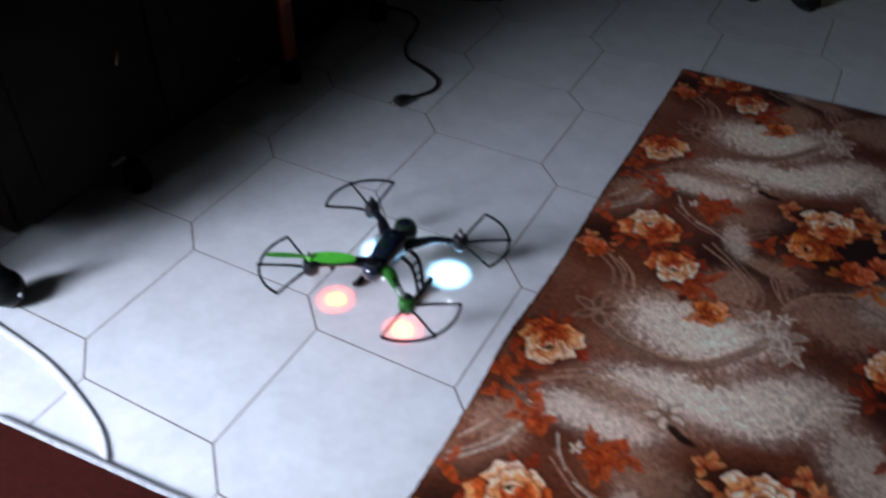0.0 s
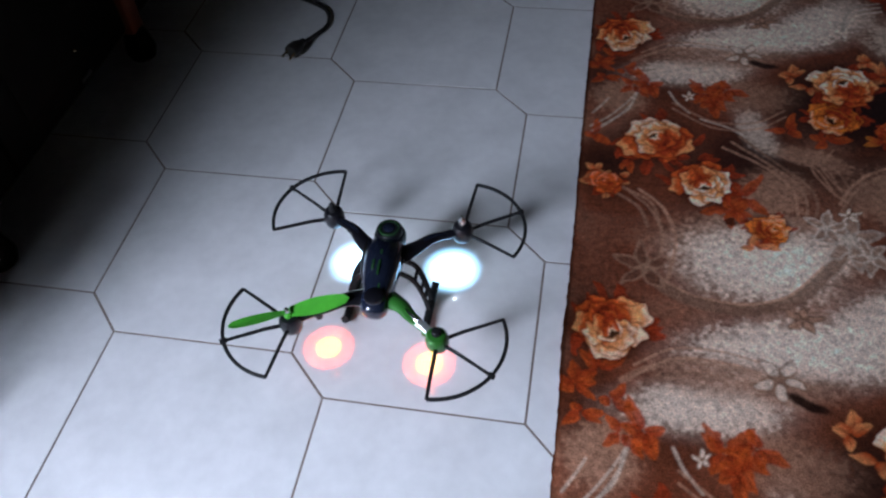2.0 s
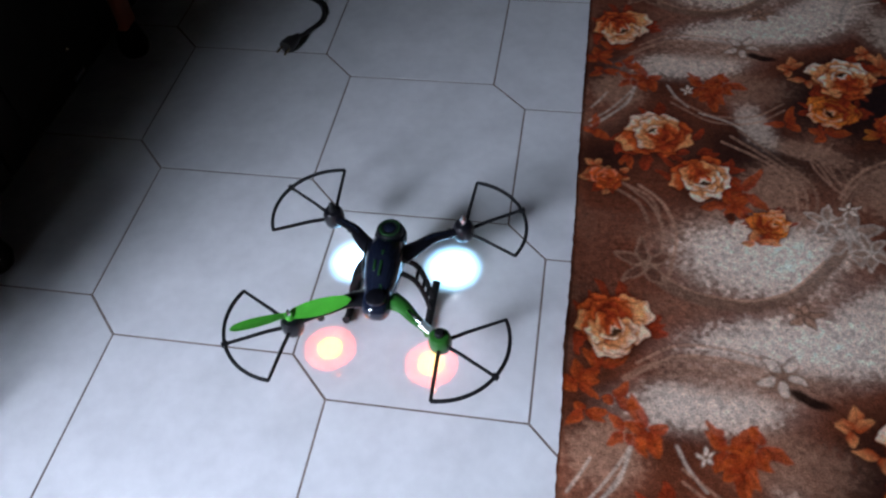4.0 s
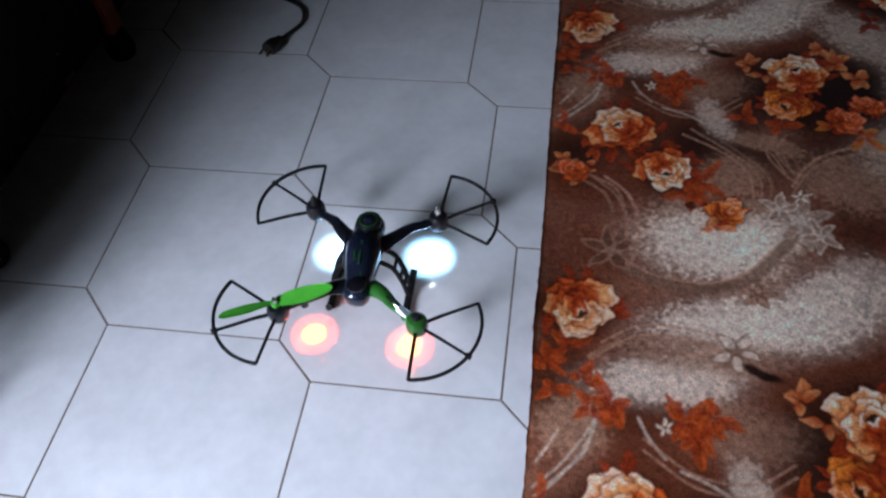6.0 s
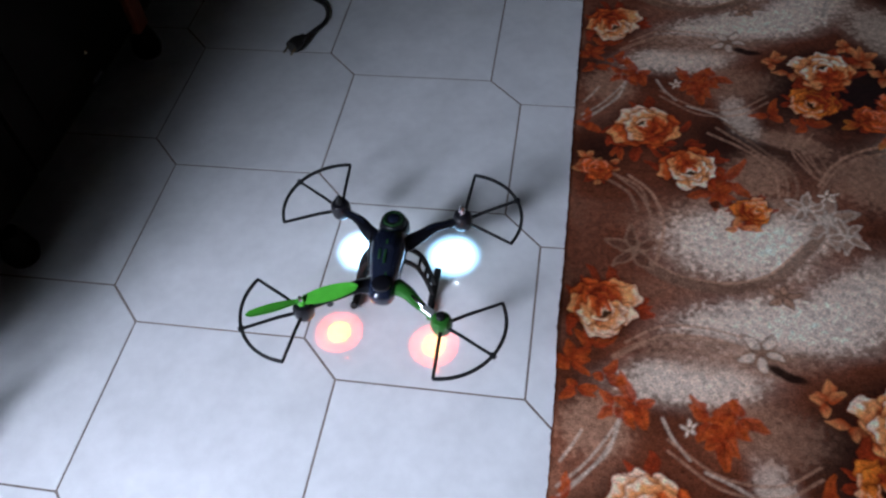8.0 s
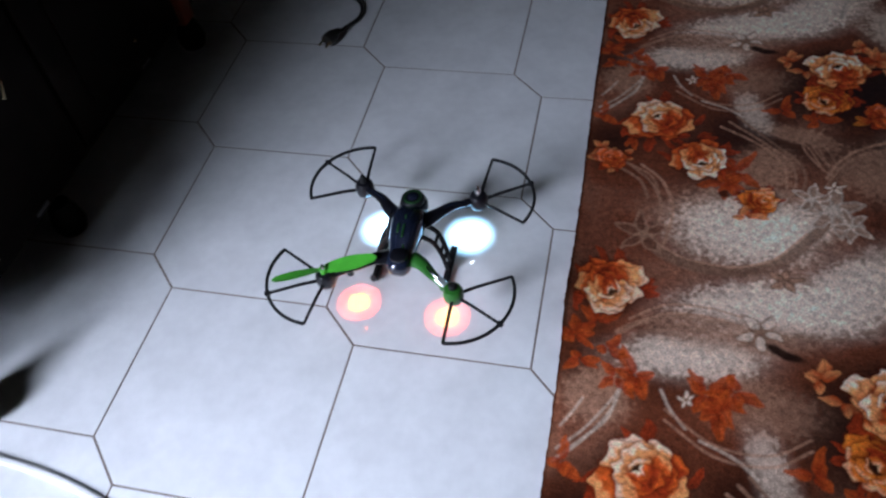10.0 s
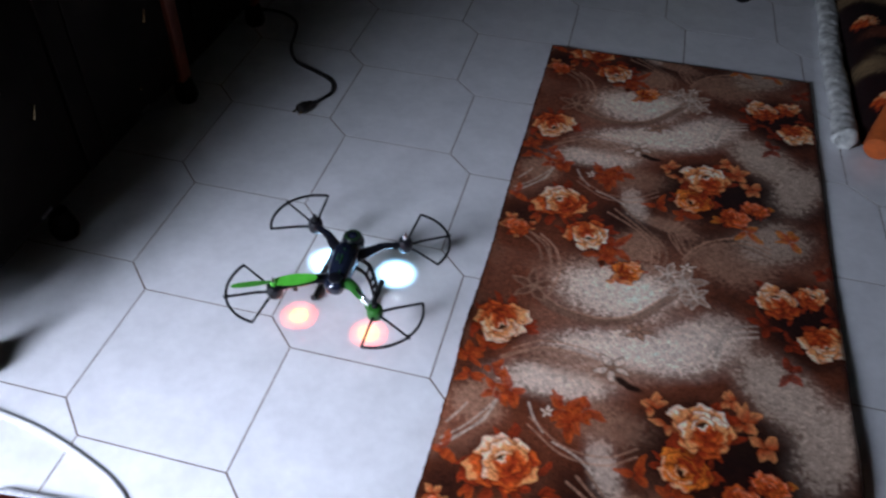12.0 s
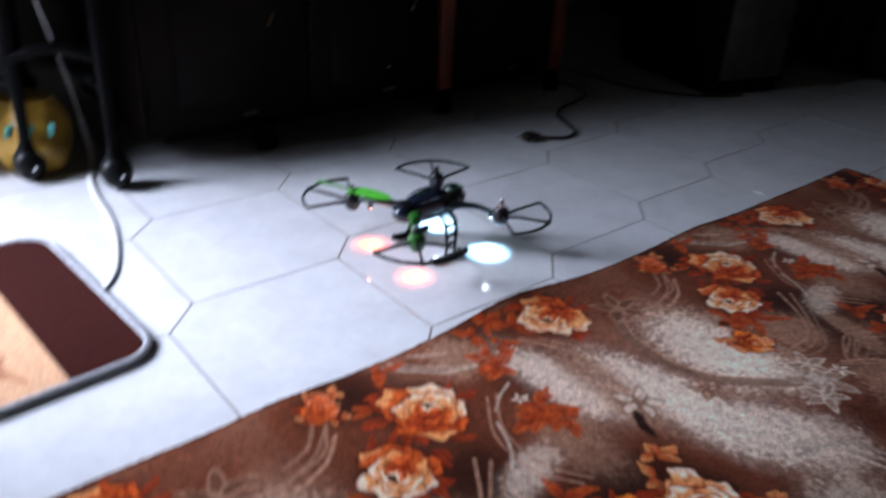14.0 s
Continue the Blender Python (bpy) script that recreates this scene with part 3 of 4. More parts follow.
def paint_carpet(x, y):
    """The pattern laid out along the runner, slightly stretched, with its wear and its dark bound edge."""
    nx, ny = 430, 410
    gx, gy = np.meshgrid(np.linspace(CX0 - 0.01, CX1 + 0.01, nx), np.arange(ny) * (REPEAT / ny))
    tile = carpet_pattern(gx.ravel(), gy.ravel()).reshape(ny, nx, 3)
    py = y - 0.022 * step(0.50, 0.76, x) * step(0.20, 0.65, y)
    u, v = np.clip((x - CX0 + 0.01) / (CX1 - CX0 + 0.02), 0, 0.9999) * (nx - 1), py / REPEAT * ny
    i, j = np.floor(u).astype(int), np.floor(v).astype(int)
    f, g = (u - i)[:, None], (v - j)[:, None]
    j, k = j % ny, (j + 1) % ny
    c = (tile[j, i] * (1 - f) + tile[j, i + 1] * f) * (1 - g) + (tile[k, i] * (1 - f) + tile[k, i + 1] * f) * g
    c = c * (0.86 + 0.28 * cloudy(x, y, 0.16, 61))[:, None] * (0.84 + 0.32 * np.random.RandomState(4).rand(len(x)))[:, None]
    edge = np.minimum(np.minimum(x - CX0, CX1 - draw_in(y) - x), CY1 - y)
    k = np.clip(step(0.006, 0.002, edge) * 0.6 + step(0.014, 0.006, CX1 - draw_in(y) - x) * 0.4, 0, 0.8)[:, None]
    return np.clip(c * (1 - k) + DARK * 0.8 * k, 0.002, 0.9)


def dyed_sheet(name, nx, ny, surface, paint, thick):
    """A pile sheet on a regular grid: the top carries the dye, the rim goes down to the floor."""
    u, v = np.meshgrid(np.linspace(0, 1, nx), np.linspace(0, 1, ny))
    x, y, z = surface(u.ravel(), v.ravel())
    top = np.stack([x, y, z], 1)
    idx = np.arange(nx * ny).reshape(ny, nx)
    faces = np.stack([idx[:-1, :-1], idx[:-1, 1:], idx[1:, 1:], idx[1:, :-1]], -1).reshape(-1, 4)
    rim = np.concatenate([idx[0, :], idx[1:, -1], idx[-1, -2::-1], idx[-2:0:-1, 0]])
    low = top[rim].copy()
    low[:, 2] = np.maximum(low[:, 2] - thick, 0.0005)
    n = len(top)
    a = np.arange(len(rim))
    b = np.roll(a, -1)
    skirt = np.stack([rim[a], n + a, n + b, rim[b]], -1)
    verts, quads = np.concatenate([top, low]), np.concatenate([faces, skirt])
    me = bpy.data.meshes.new(name)
    me.vertices.add(len(verts))
    me.vertices.foreach_set("co", verts.ravel())
    me.loops.add(quads.size)
    me.loops.foreach_set("vertex_index", quads.ravel())
    me.polygons.add(len(quads))
    me.polygons.foreach_set("loop_start", np.arange(len(quads)) * 4)
    me.polygons.foreach_set("use_smooth", np.ones(len(quads), dtype=bool))
    me.update(calc_edges=True)
    col = paint(x, y)
    rgba = np.ones((n + len(rim), 4))
    rgba[:n, :3] = col
    # the rim's lower edge repeats the top's colour at 0.6
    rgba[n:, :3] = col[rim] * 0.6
    at = me.color_attributes.new("dye", "FLOAT_COLOR", "POINT")
    at.data.foreach_set("color", rgba.ravel())
    return me


def draw_in(y):
    """How far the runner's far side is pulled in from straight."""
    return 0.024 * np.clip((CY1 - y) / 1.2, 0, 1.2)


def carpet_surface(u, v):
    x = CX0 + u * (CX1 - CX0)
    y = CY0 + v * (CY1 - CY0)
    z = 0.0075 + 0.0006 * (lattice(x, y, 0.005, 3) - 0.5) + 0.003 * (cloudy(x, y, 0.25, 12) - 0.5)
    lift = 0.019 * np.exp(-((y - 0.13) / 0.13) ** 2) + 0.008 * np.exp(-((y - 0.62) / 0.10) ** 2) + 0.006 * np.exp(-((y + 0.28) / 0.07) ** 2)
    z = z + lift * np.exp(-(x - CX0) / 0.045)
    z = z + 0.011 * np.exp(-((y - 0.05) / 0.25) ** 2) * np.exp(-(CX1 - x) / 0.05)
    x = x + 0.004 * (lattice(y, y * 0 + 0.1, 0.12, 31) - 0.5) * (np.abs(u - 0.5) * 2) ** 8 + 0.0025 * (lattice(y, y * 0 + 0.4, 0.006, 8) - 0.5) * (np.abs(u - 0.5) * 2) ** 40
    return x - u ** 3 * draw_in(y), y, np.maximum(z, 0.004)


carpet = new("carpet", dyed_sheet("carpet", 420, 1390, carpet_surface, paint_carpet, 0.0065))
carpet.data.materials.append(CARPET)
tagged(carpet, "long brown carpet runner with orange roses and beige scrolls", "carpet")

# ---- the small brown mat ----
mat_turn = Matrix.Translation((0.107, -0.355, 0)) @ Matrix.Rotation(radians(4.2), 4, "Z")
MW, ML, MR = 0.47, 0.70, 0.055


def mat_outline(inset):
    pts = []
    r = MR - inset
    for cx, cy, a0 in ((-MR, -MR, 0), (-MW + MR, -MR, 90), (-MW + MR, -ML + MR, 180), (-MR, -ML + MR, 270)):
        for k in range(9):
            a = radians(a0 + k * 90 / 8)
            pts.append((cx + r * math.cos(a), cy + r * math.sin(a)))
    return pts


def mat_paint(x, y):
    inv = mat_turn.inverted()
    lx = inv[0][0] * x + inv[0][1] * y + inv[0][3]
    ly = inv[1][0] * x + inv[1][1] * y + inv[1][3]
    brown, beige, tan = lin(52, 20, 15), lin(196, 152, 118), lin(150, 84, 52)
    c = np.tile(beige, (len(x), 1))
    d = Dye(lx, ly, 5.0, 60)
    d.c = c
    for k in range(4):
        d.leaves(-0.10 - 0.10 * k, -0.205 - 0.05 * (k % 2), 0.06, 20 + 50 * k, 4, tan * 0.7, tan, beige * 0.8, 0.8)
    d.stroke(((-0.04, -0.17), (-0.15, -0.21), (-0.26, -0.19), (-0.40, -0.22)), 0.008, tan, 0.6)
    for k in range(3):
        d.leaves(-0.12 - 0.12 * k, -0.42 - 0.06 * (k % 2), 0.07, 10 + 40 * k, 5, tan * 0.7, tan, beige * 0.8, 0.8)
    c = d.c
    band = step(-0.128, -0.124, ly)[:, None]
    c = c * (1 - band) + brown * band
    return np.clip(c * (1 + 0.25 * (np.random.RandomState(8).rand(len(x)) - 0.5))[:, None], 0.002, 0.9)


def mat_surface(u, v):
    # a square grid drawn in to the rounded outline
    lx = -MW + 0.005 + u * (MW - 0.010)
    ly = -ML + 0.005 + v * (ML - 0.010)
    r = MR - 0.005
    for sx, cx in ((1, -MR), (-1, -MW + MR)):
        for sy, cy in ((1, -MR), (-1, -ML + MR)):
            px, py = (lx - cx) * sx, (ly - cy) * sy
            inside = (px > 0) & (py > 0)
            far = np.maximum(np.maximum(px, py), 1e-9)
            k = np.where(inside, far / np.maximum(np.hypot(px, py), 1e-9), 1.0)
            lx, ly = cx + sx * px * k, cy + sy * py * k
    x = mat_turn[0][0] * lx + mat_turn[0][1] * ly + mat_turn[0][3]
    y = mat_turn[1][0] * lx + mat_turn[1][1] * ly + mat_turn[1][3]
    return x, y, 0.0085 + 0.0012 * (lattice(x, y, 0.006, 9) - 0.5)


floor_mat = thing("door_mat", (-0.10, -0.70, 0.0), "dark brown and beige mat with grey overlocked edge", "mat")
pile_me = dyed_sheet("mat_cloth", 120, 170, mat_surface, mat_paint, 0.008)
pile_me.transform(Matrix.Translation((0.10, 0.70, 0.0)))
pile_me.materials.append(CARPET)
pile = new("woven_top", pile_me)
pile.parent = floor_mat
edge_pts = [mat_turn @ Vector((px, py, 0.0062)) for px, py in mat_outline(0.004)]
rings = []
for i, p in enumerate(edge_pts):
    dr = (edge_pts[(i + 1) % len(edge_pts)] - edge_pts[i - 1]).normalized()
    s = dr.cross(Vector((0, 0, 1)))
    rings.append([p + s * 0.0062 * math.cos(a) + Vector((0, 0, 0.0062 * math.sin(a))) for a in (2 * math.pi * k / 8 for k in range(8))])
part("edging", loft(rings, caps=False, closed=True), PIPING, floor_mat, "grey overlocked edging")

# ---- the drone ----
drone = thing("quadcopter_drone", (0.056, 0.155, 0.0), "black and green quadcopter drone with lit lights standing on tiles", "drone")
DX = 0.056


def body_ring(y, half, zb, zt, seg=20, sq=2.6):
    out = []
    for k in range(seg):
        a = 2 * math.pi * k / seg
        ca, sa = math.cos(a), math.sin(a)
        r = (abs(ca) ** sq + abs(sa) ** sq) ** (-1 / sq)
        out.append(Vector((DX + half * r * ca + (0.155 - y) * 0.055, y, (zb + zt) / 2 + (zt - zb) / 2 * r * sa)))
    return out


shell = loft([body_ring(*s) for s in (
    (0.078, 0.006, 0.082, 0.092), (0.081, 0.013, 0.076, 0.098), (0.088, 0.018, 0.072, 0.102), (0.100, 0.0195, 0.068, 0.104), (0.112, 0.0185, 0.066, 0.105),
    (0.125, 0.021, 0.062, 0.110), (0.145, 0.024, 0.060, 0.114), (0.170, 0.026, 0.060, 0.115), (0.190, 0.0260, 0.060, 0.108), (0.206, 0.0225, 0.062, 0.100),
    (0.220, 0.019, 0.066, 0.096), (0.230, 0.014, 0.070, 0.091), (0.234, 0.006, 0.076, 0.085))])
hull = part("body", shell, GLOSS_BLUE, drone, "glossy blue-black body shell")
part("tail_cap", turned([(0.001, 0.098), (0.011, 0.100), (0.0135, 0.103), (0.013, 0.106), (0.008, 0.1082), (0.001, 0.1085)], (0.0605, 0.098)), BLACK_PLASTIC, hull)
# silver strips along both flanks imitate reflections on the glossy shell
for sx in (-1, 1):
    strip = [(DX + sx * 0.0195 + 0.003, 0.118, 0.1035), (DX + sx * 0.0225 + 0.001, 0.14, 0.1075), (DX + sx * 0.0245, 0.165, 0.1085), (DX + sx * 0.0245 - 0.002, 0.188, 0.105)]
    part("highlight_strip", tube(spline(strip, 6), lambda t: 0.0006 + 0.0014 * math.sin(math.pi * t), 8, 0.8), SILVER, hull, "bright silver strip standing in for the shell's highlight")
for (ax, ay), (bx, by) in (((0.0585, 0.128), (0.058, 0.150)), ((0.0575, 0.156), (0.0565, 0.168)), ((0.0505, 0.135), (0.0495, 0.150)), ((0.0635, 0.112), (0.0625, 0.120))):
    part("decal", tube([(ax, ay, 0.1118 if ay > 0.125 else 0.1045), ((ax + bx) / 2, (ay + by) / 2, 0.1145 if by > 0.125 else 0.1058), (bx, by, 0.1148 if by > 0.125 else 0.1066)], 0.0016, 6, 0.5), DIM_GREEN, hull, "green printed mark")
# the round camera head
head = part("camera_head", turned([(0.014, 0.078), (0.0215, 0.082), (0.0225, 0.094), (0.0205, 0.099), (0.0185, 0.100), (0.0185, 0.1055), (0.0172, 0.1075), (0.011, 0.1085), (0.001, 0.1085)], (0.0555, 0.212), 28), BLACK_PLASTIC, drone, "round black camera head")
ring_bm = turned([(0.0122, 0.1078), (0.0122, 0.1094), (0.0140, 0.1094), (0.0146, 0.1078)], (0.0555, 0.212), 28)
part("lens_ring", ring_bm, DIM_GREEN, head, "green ring")
part("lens", turned([(0.008, 0.1082), (0.0075, 0.1094), (0.004, 0.1104), (0.0008, 0.1107)], (0.0555, 0.212), 20), GLOSS_BLUE, head)
part("front_lens", tube([(0.0545, 0.226, 0.086), (0.0545, 0.237, 0.086)], lambda t: 0.011 - 0.002 * t, 16), BLACK_PLASTIC, head)

MOTORS = {"rl": (-0.045, 0.060), "rr": (0.149, 0.058), "fl": (-0.037, 0.248), "fr": (0.152, 0.243)}
ROOTS = {"rl": (0.043, 0.108), "rr": (0.077, 0.108), "fl": (0.038, 0.186), "fr": (0.077, 0.184)}
GUARD_AT = {"rl": 210, "rr": 329, "fl": 150, "fr": 28}
SWEEP, GUARD_R, GUARD_Z = 57, 0.0875, 0.086
for key, (mx, my) in MOTORS.items():
    rx, ry = ROOTS[key]
    green = key == "rr"
    shell_mat = DARK_GREEN if green else BLACK_PLASTIC
    mid = ((mx + rx) / 2, (my + ry) / 2)
    line = spline([(rx, ry, 0.086), (rx * 0.75 + mx * 0.25, ry * 0.78 + my * 0.22, 0.0905), (mid[0], mid[1] + (0.003 if key[0] == "f" else -0.002), 0.0900),
                   (rx * 0.25 + mx * 0.75, ry * 0.24 + my * 0.76, 0.086), (mx, my, 0.083)], 6)
    arm = part("arm", tube(line, lambda t: 0.0145 - 0.0085 * math.sin(math.pi * min(t * 0.6, 1)) + 0.001 * t, 10, 0.62), shell_mat, drone, "dark green arm" if green else "black arm")
    ridge = [p + Vector((0, 0, 0.0042)) for p in line[3:-5]]
    # on the green arm the ridge is silver to draw a white highlight
    part("arm_ridge", tube(ridge, lambda t: 0.0012 + 0.0016 * math.sin(math.pi * t), 6, 0.6), SILVER if green else GLOSS_BLUE, arm)
    if green:
        patch = [p + Vector((0, 0, 0.003)) for p in line[-10:-4]]
        part("sticker", tube(patch, 0.0058, 8, 0.5), FOIL, arm, "silver sticker")
    pod = part("motor", turned([(0.010, 0.066), (0.0135, 0.069), (0.0150, 0.076), (0.0150, 0.084), (0.0138, 0.090), (0.0115, 0.0935), (0.007, 0.095), (0.001, 0.0955)], (mx, my), 22), shell_mat, drone, "green motor pod" if green else "black motor pod")
    part("motor_base", turned([(0.001, 0.0635), (0.009, 0.064), (0.010, 0.067), (0.001, 0.068)], (mx, my), 18), SILVER if key[0] == "f" else MATT_BLACK, pod)
    if key == "rr":
        part("shaft_cap", turned([(0.0062, 0.0945), (0.0062, 0.101), (0.005, 0.1025), (0.001, 0.103)], (mx, my), 16), MATT_BLACK, pod, "black shaft cap")
    elif key == "fl":
        part("shaft_cap", turned([(0.007, 0.0945), (0.006, 0.099), (0.0035, 0.107), (0.0008, 0.1105)], (mx, my), 16), MATT_BLACK, pod, "black cone cap")
    else:
        part("spinner", turned([(0.0052, 0.0945), (0.0052, 0.1005), (0.0042, 0.105), (0.0024, 0.1105), (0.0006, 0.1130)], (mx, my), 16), SILVER, pod, "chrome cone nut")
    # guard: an arc on three spokes
    g0 = GUARD_AT[key]
    guard = part("propeller_guard", tube([(mx + GUARD_R * math.cos(radians(a)), my + GUARD_R * math.sin(radians(a)), GUARD_Z) for a in np.linspace(g0 - SWEEP, g0 + SWEEP, 31)], 0.0025, 8, 1.2), MATT_BLACK, drone, "thin black propeller guard")
    for off in (-SWEEP, 0, SWEEP):
        a = radians(g0 + off)
        e = Vector((math.cos(a), math.sin(a), 0))
        base = Vector((mx, my, 0.079))
        part("spoke", tube([base + e * 0.011, base + e * 0.035 + Vector((0, 0, 0.004)), Vector((mx, my, GUARD_Z)) + e * GUARD_R], lambda t: 0.0028 - 0.0005 * t, 6, 1.1), MATT_BLACK, guard)
        if off == 0:
            cl = box(-0.0045, 0.0045, -0.003, 0.003, -0.003, 0.003, 0.001)
            bmesh.ops.transform(cl, matrix=Matrix.Translation(Vector((mx, my, GUARD_Z)) + e * GUARD_R) @ Matrix.Rotation(a, 4, "Z"), verts=cl.verts)
            part("clip", cl, MATT_BLACK, guard)
    lx, ly = LEDS[key]
    lens_mat = RED_LED if key[0] == "r" else WHITE_LED
    part("led_holder", turned([(0.0036, 0.0768), (0.0036, 0.0728), (0.0050, 0.0728), (0.0050, 0.084), (0.001, 0.0845)], (lx, ly), 14), shell_mat, arm)
    part("led", turned([(0.0006, 0.0702), (0.0015, 0.0707), (0.0021, 0.0722), (0.0024, 0.0767)], (lx, ly), 12), lens_mat, arm, "glowing red light" if key[0] == "r" else "glowing white light")


def blade(mx, my, angle, length, z):
    """One twisted propeller blade."""
    a = radians(angle)
    e, s = Vector((math.cos(a), math.sin(a), 0)), Vector((-math.sin(a), math.cos(a), 0))
    rings = []
    for k in range(15):
        t = k / 14
        half = 0.0045 + 0.0068 * math.sin(math.pi * min(1, t * 0.8 + 0.12)) ** 1.2
        half *= 1 if t < 0.9 else math.sqrt(max(0.03, 1 - ((t - 0.9) / 0.1) ** 2))
        tw = radians(28 - 16 * t)
        c = Vector((mx, my, z)) + e * (0.004 + length * t)
        u = s * math.cos(tw) + Vector((0, 0, math.sin(tw)))
        n = Vector((0, 0, math.cos(tw))) - s * math.sin(tw)
        rings.append([c + u * half * math.cos(b) + n * (0.0012 * math.sin(b) + 0.0012 * math.cos(2 * b)) for b in (2 * math.pi * i / 10 for i in range(10))])
    return loft(rings)


prop = part("propeller_hub", turned([(0.0058, 0.0952), (0.0062, 0.103), (0.005, 0.1045), (0.001, 0.105)], MOTORS["rl"], 16), GREEN, drone, "bright green propeller hub")
part("blade", blade(*MOTORS["rl"], 24.5, 0.076, 0.1015), GREEN, prop, "bright green propeller blade")
part("blade", blade(*MOTORS["rl"], 204.5, 0.072, 0.1015), GREEN, prop, "bright green propeller blade")

# landing skids on pairs of pierced struts
for sx in (-1, 1):
    sxx = 0.0585 + sx * 0.057
    bar = [(sxx - 0.001, 0.120, 0.0095), (sxx, 0.128, 0.0062), (sxx, 0.16, 0.006), (sxx, 0.190, 0.0065), (sxx + 0.001, 0.201, 0.010)]
    skid = part("landing_skid", tube(spline(bar, 5), 0.0056, 10), MATT_BLACK, drone, "black landing skid")
    rails = []
    for yt, yb, w in ((0.190, 0.170, 0.0046), (0.166, 0.152, 0.0042)):
        leg = spline([(DX + sx * 0.020, yt, 0.070), (DX + sx * 0.038, yt - 0.001, 0.058), (DX + sx * 0.051, (yt + yb) / 2, 0.036), (sxx, yb, 0.009)], 6)
        rails.append(leg)
        part("strut", tube(leg, lambda t: w * (1.25 - 0.4 * t), 8, 0.55, up=(0, 1, 0)), MATT_BLACK, skid)
    for k in (7, 11, 14):
        part("strut_web", tube([rails[0][k], (rails[0][k] + rails[1][k]) / 2 + Vector((0, 0, 0.002)), rails[1][k]], 0.0026, 6), MATT_BLACK, skid)

# ---- cords on the floor ----
power = thing("power_cord", (-0.25, 0.735, 0.0), "black power cord with two-pin plug lying on the floor", "cable")
cord = [(-0.262, 0.752, 0.012), (-0.246, 0.79, 0.007), (-0.230, 0.835, 0.0045), (-0.248, 0.886, 0.0045), (-0.308, 0.922, 0.0045), (-0.375, 0.955, 0.0045), (-0.418, 1.02, 0.0045),
        (-0.438, 1.10, 0.0045), (-0.465, 1.17, 0.0045), (-0.53, 1.212, 0.0045), (-0.62, 1.205, 0.0045), (-0.74, 1.16, 0.0045)]
part("cord", tube(spline(cord, 8), 0.0042, 8), CORD_BLACK, power)
d0 = (Vector((-0.275, 0.715, 0)) - Vector((-0.258, 0.760, 0))).normalized()
pc = Vector((-0.262, 0.752, 0.0145))
body_pts = [pc - d0 * 0.012, pc - d0 * 0.004, pc + d0 * 0.008, pc + d0 * 0.024, pc + d0 * 0.030]
plug = part("plug", tube(body_pts, lambda t: (0.006, 0.0085, 0.0145, 0.0155, 0.0140)[min(4, int(t * 4 + 0.01))], 14, 0.85), CORD_BLACK, power, "black rubber plug")
side = Vector((-d0.y, d0.x, 0))
for k in (-1, 1):
    part("pin", tube([pc + d0 * 0.029 + side * 0.0085 * k, pc + d0 * 0.046 + side * 0.009 * k + Vector((0, 0, -0.004))], 0.0022, 8), PIN, plug, "metal pin")
for k in range(3):
    c0 = pc - d0 * (0.002 + 0.004 * k)
    part("strain_ring", tube([c0, c0 - d0 * 0.002], 0.0075 - 0.0008 * k, 10), CORD_BLACK, plug)

power.location += Vector((0.009, -0.008, 0.0))

cable = thing("white_cable", (-0.30, -0.29, 0.0), "thin grey-white cable running across tiles under the mat", "cable")
line = [(-0.10, -0.385, 0.0029), (-0.122, -0.362, 0.0029), (-0.150, -0.341, 0.0029), (-0.19, -0.321, 0.0029), (-0.269, -0.294, 0.0029), (-0.345, -0.275, 0.0029), (-0.416, -0.265, 0.0029),
        (-0.50, -0.256, 0.0029), (-0.60, -0.235, 0.0029), (-0.70, -0.20, 0.005), (-0.765, -0.19, 0.06), (-0.775, -0.21, 0.20), (-0.765, -0.25, 0.40), (-0.75, -0.26, 0.62)]
part("cable", tube(spline(line, 8), 0.0062, 12, 0.45), CORD_WHITE, cable)

far_cord = thing("black_cable", (-0.45, 1.45, 0.0), "black cable lying on the tiles before the cupboard", "cable")
part("cord", tube(spline([(-0.70, 1.33, 0.0045), (-0.61, 1.355, 0.0045), (-0.53, 1.352, 0.0045), (-0.45, 1.362, 0.0045), (-0.36, 1.395, 0.0045), (-0.28, 1.46, 0.0045), (-0.235, 1.53, 0.0045), (-0.20, 1.60, 0.0045)], 8), 0.0045, 8), CORD_BLACK, far_cord)

# ---- the dark cabinet ----
cab = thing("sideboard", (-0.80, 0.50, 0.0), "dark stained wooden sideboard with reddish stiles on round feet", "sideboard")
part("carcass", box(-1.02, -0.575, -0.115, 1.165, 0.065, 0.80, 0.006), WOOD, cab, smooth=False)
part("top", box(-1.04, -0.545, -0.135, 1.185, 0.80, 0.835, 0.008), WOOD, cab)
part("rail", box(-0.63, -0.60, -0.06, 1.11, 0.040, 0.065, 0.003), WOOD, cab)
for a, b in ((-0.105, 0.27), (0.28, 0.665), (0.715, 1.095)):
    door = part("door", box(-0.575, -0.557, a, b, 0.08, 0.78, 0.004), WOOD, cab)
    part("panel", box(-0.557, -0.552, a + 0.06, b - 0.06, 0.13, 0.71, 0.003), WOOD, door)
    h = b - 0.10
    part("handle", tube([(-0.555, h, 0.285), (-0.543, h, 0.287), (-0.543, h + 0.010, 0.312), (-0.555, h + 0.010, 0.314)], 0.0022, 8), PIN, door, "small brass handle")
    part("hinge_plate", box(-0.557, -0.5535, a + 0.21, a + 0.245, 0.090, 0.098, 0.001), PANEL, door, "dull metal plate")
for a in (0.69, 1.12):
    part("stile", box(-0.575, -0.548, a - 0.021, a + 0.021, 0.066, 0.79, 0.004), RED_WOOD, cab, "reddish wooden stile")
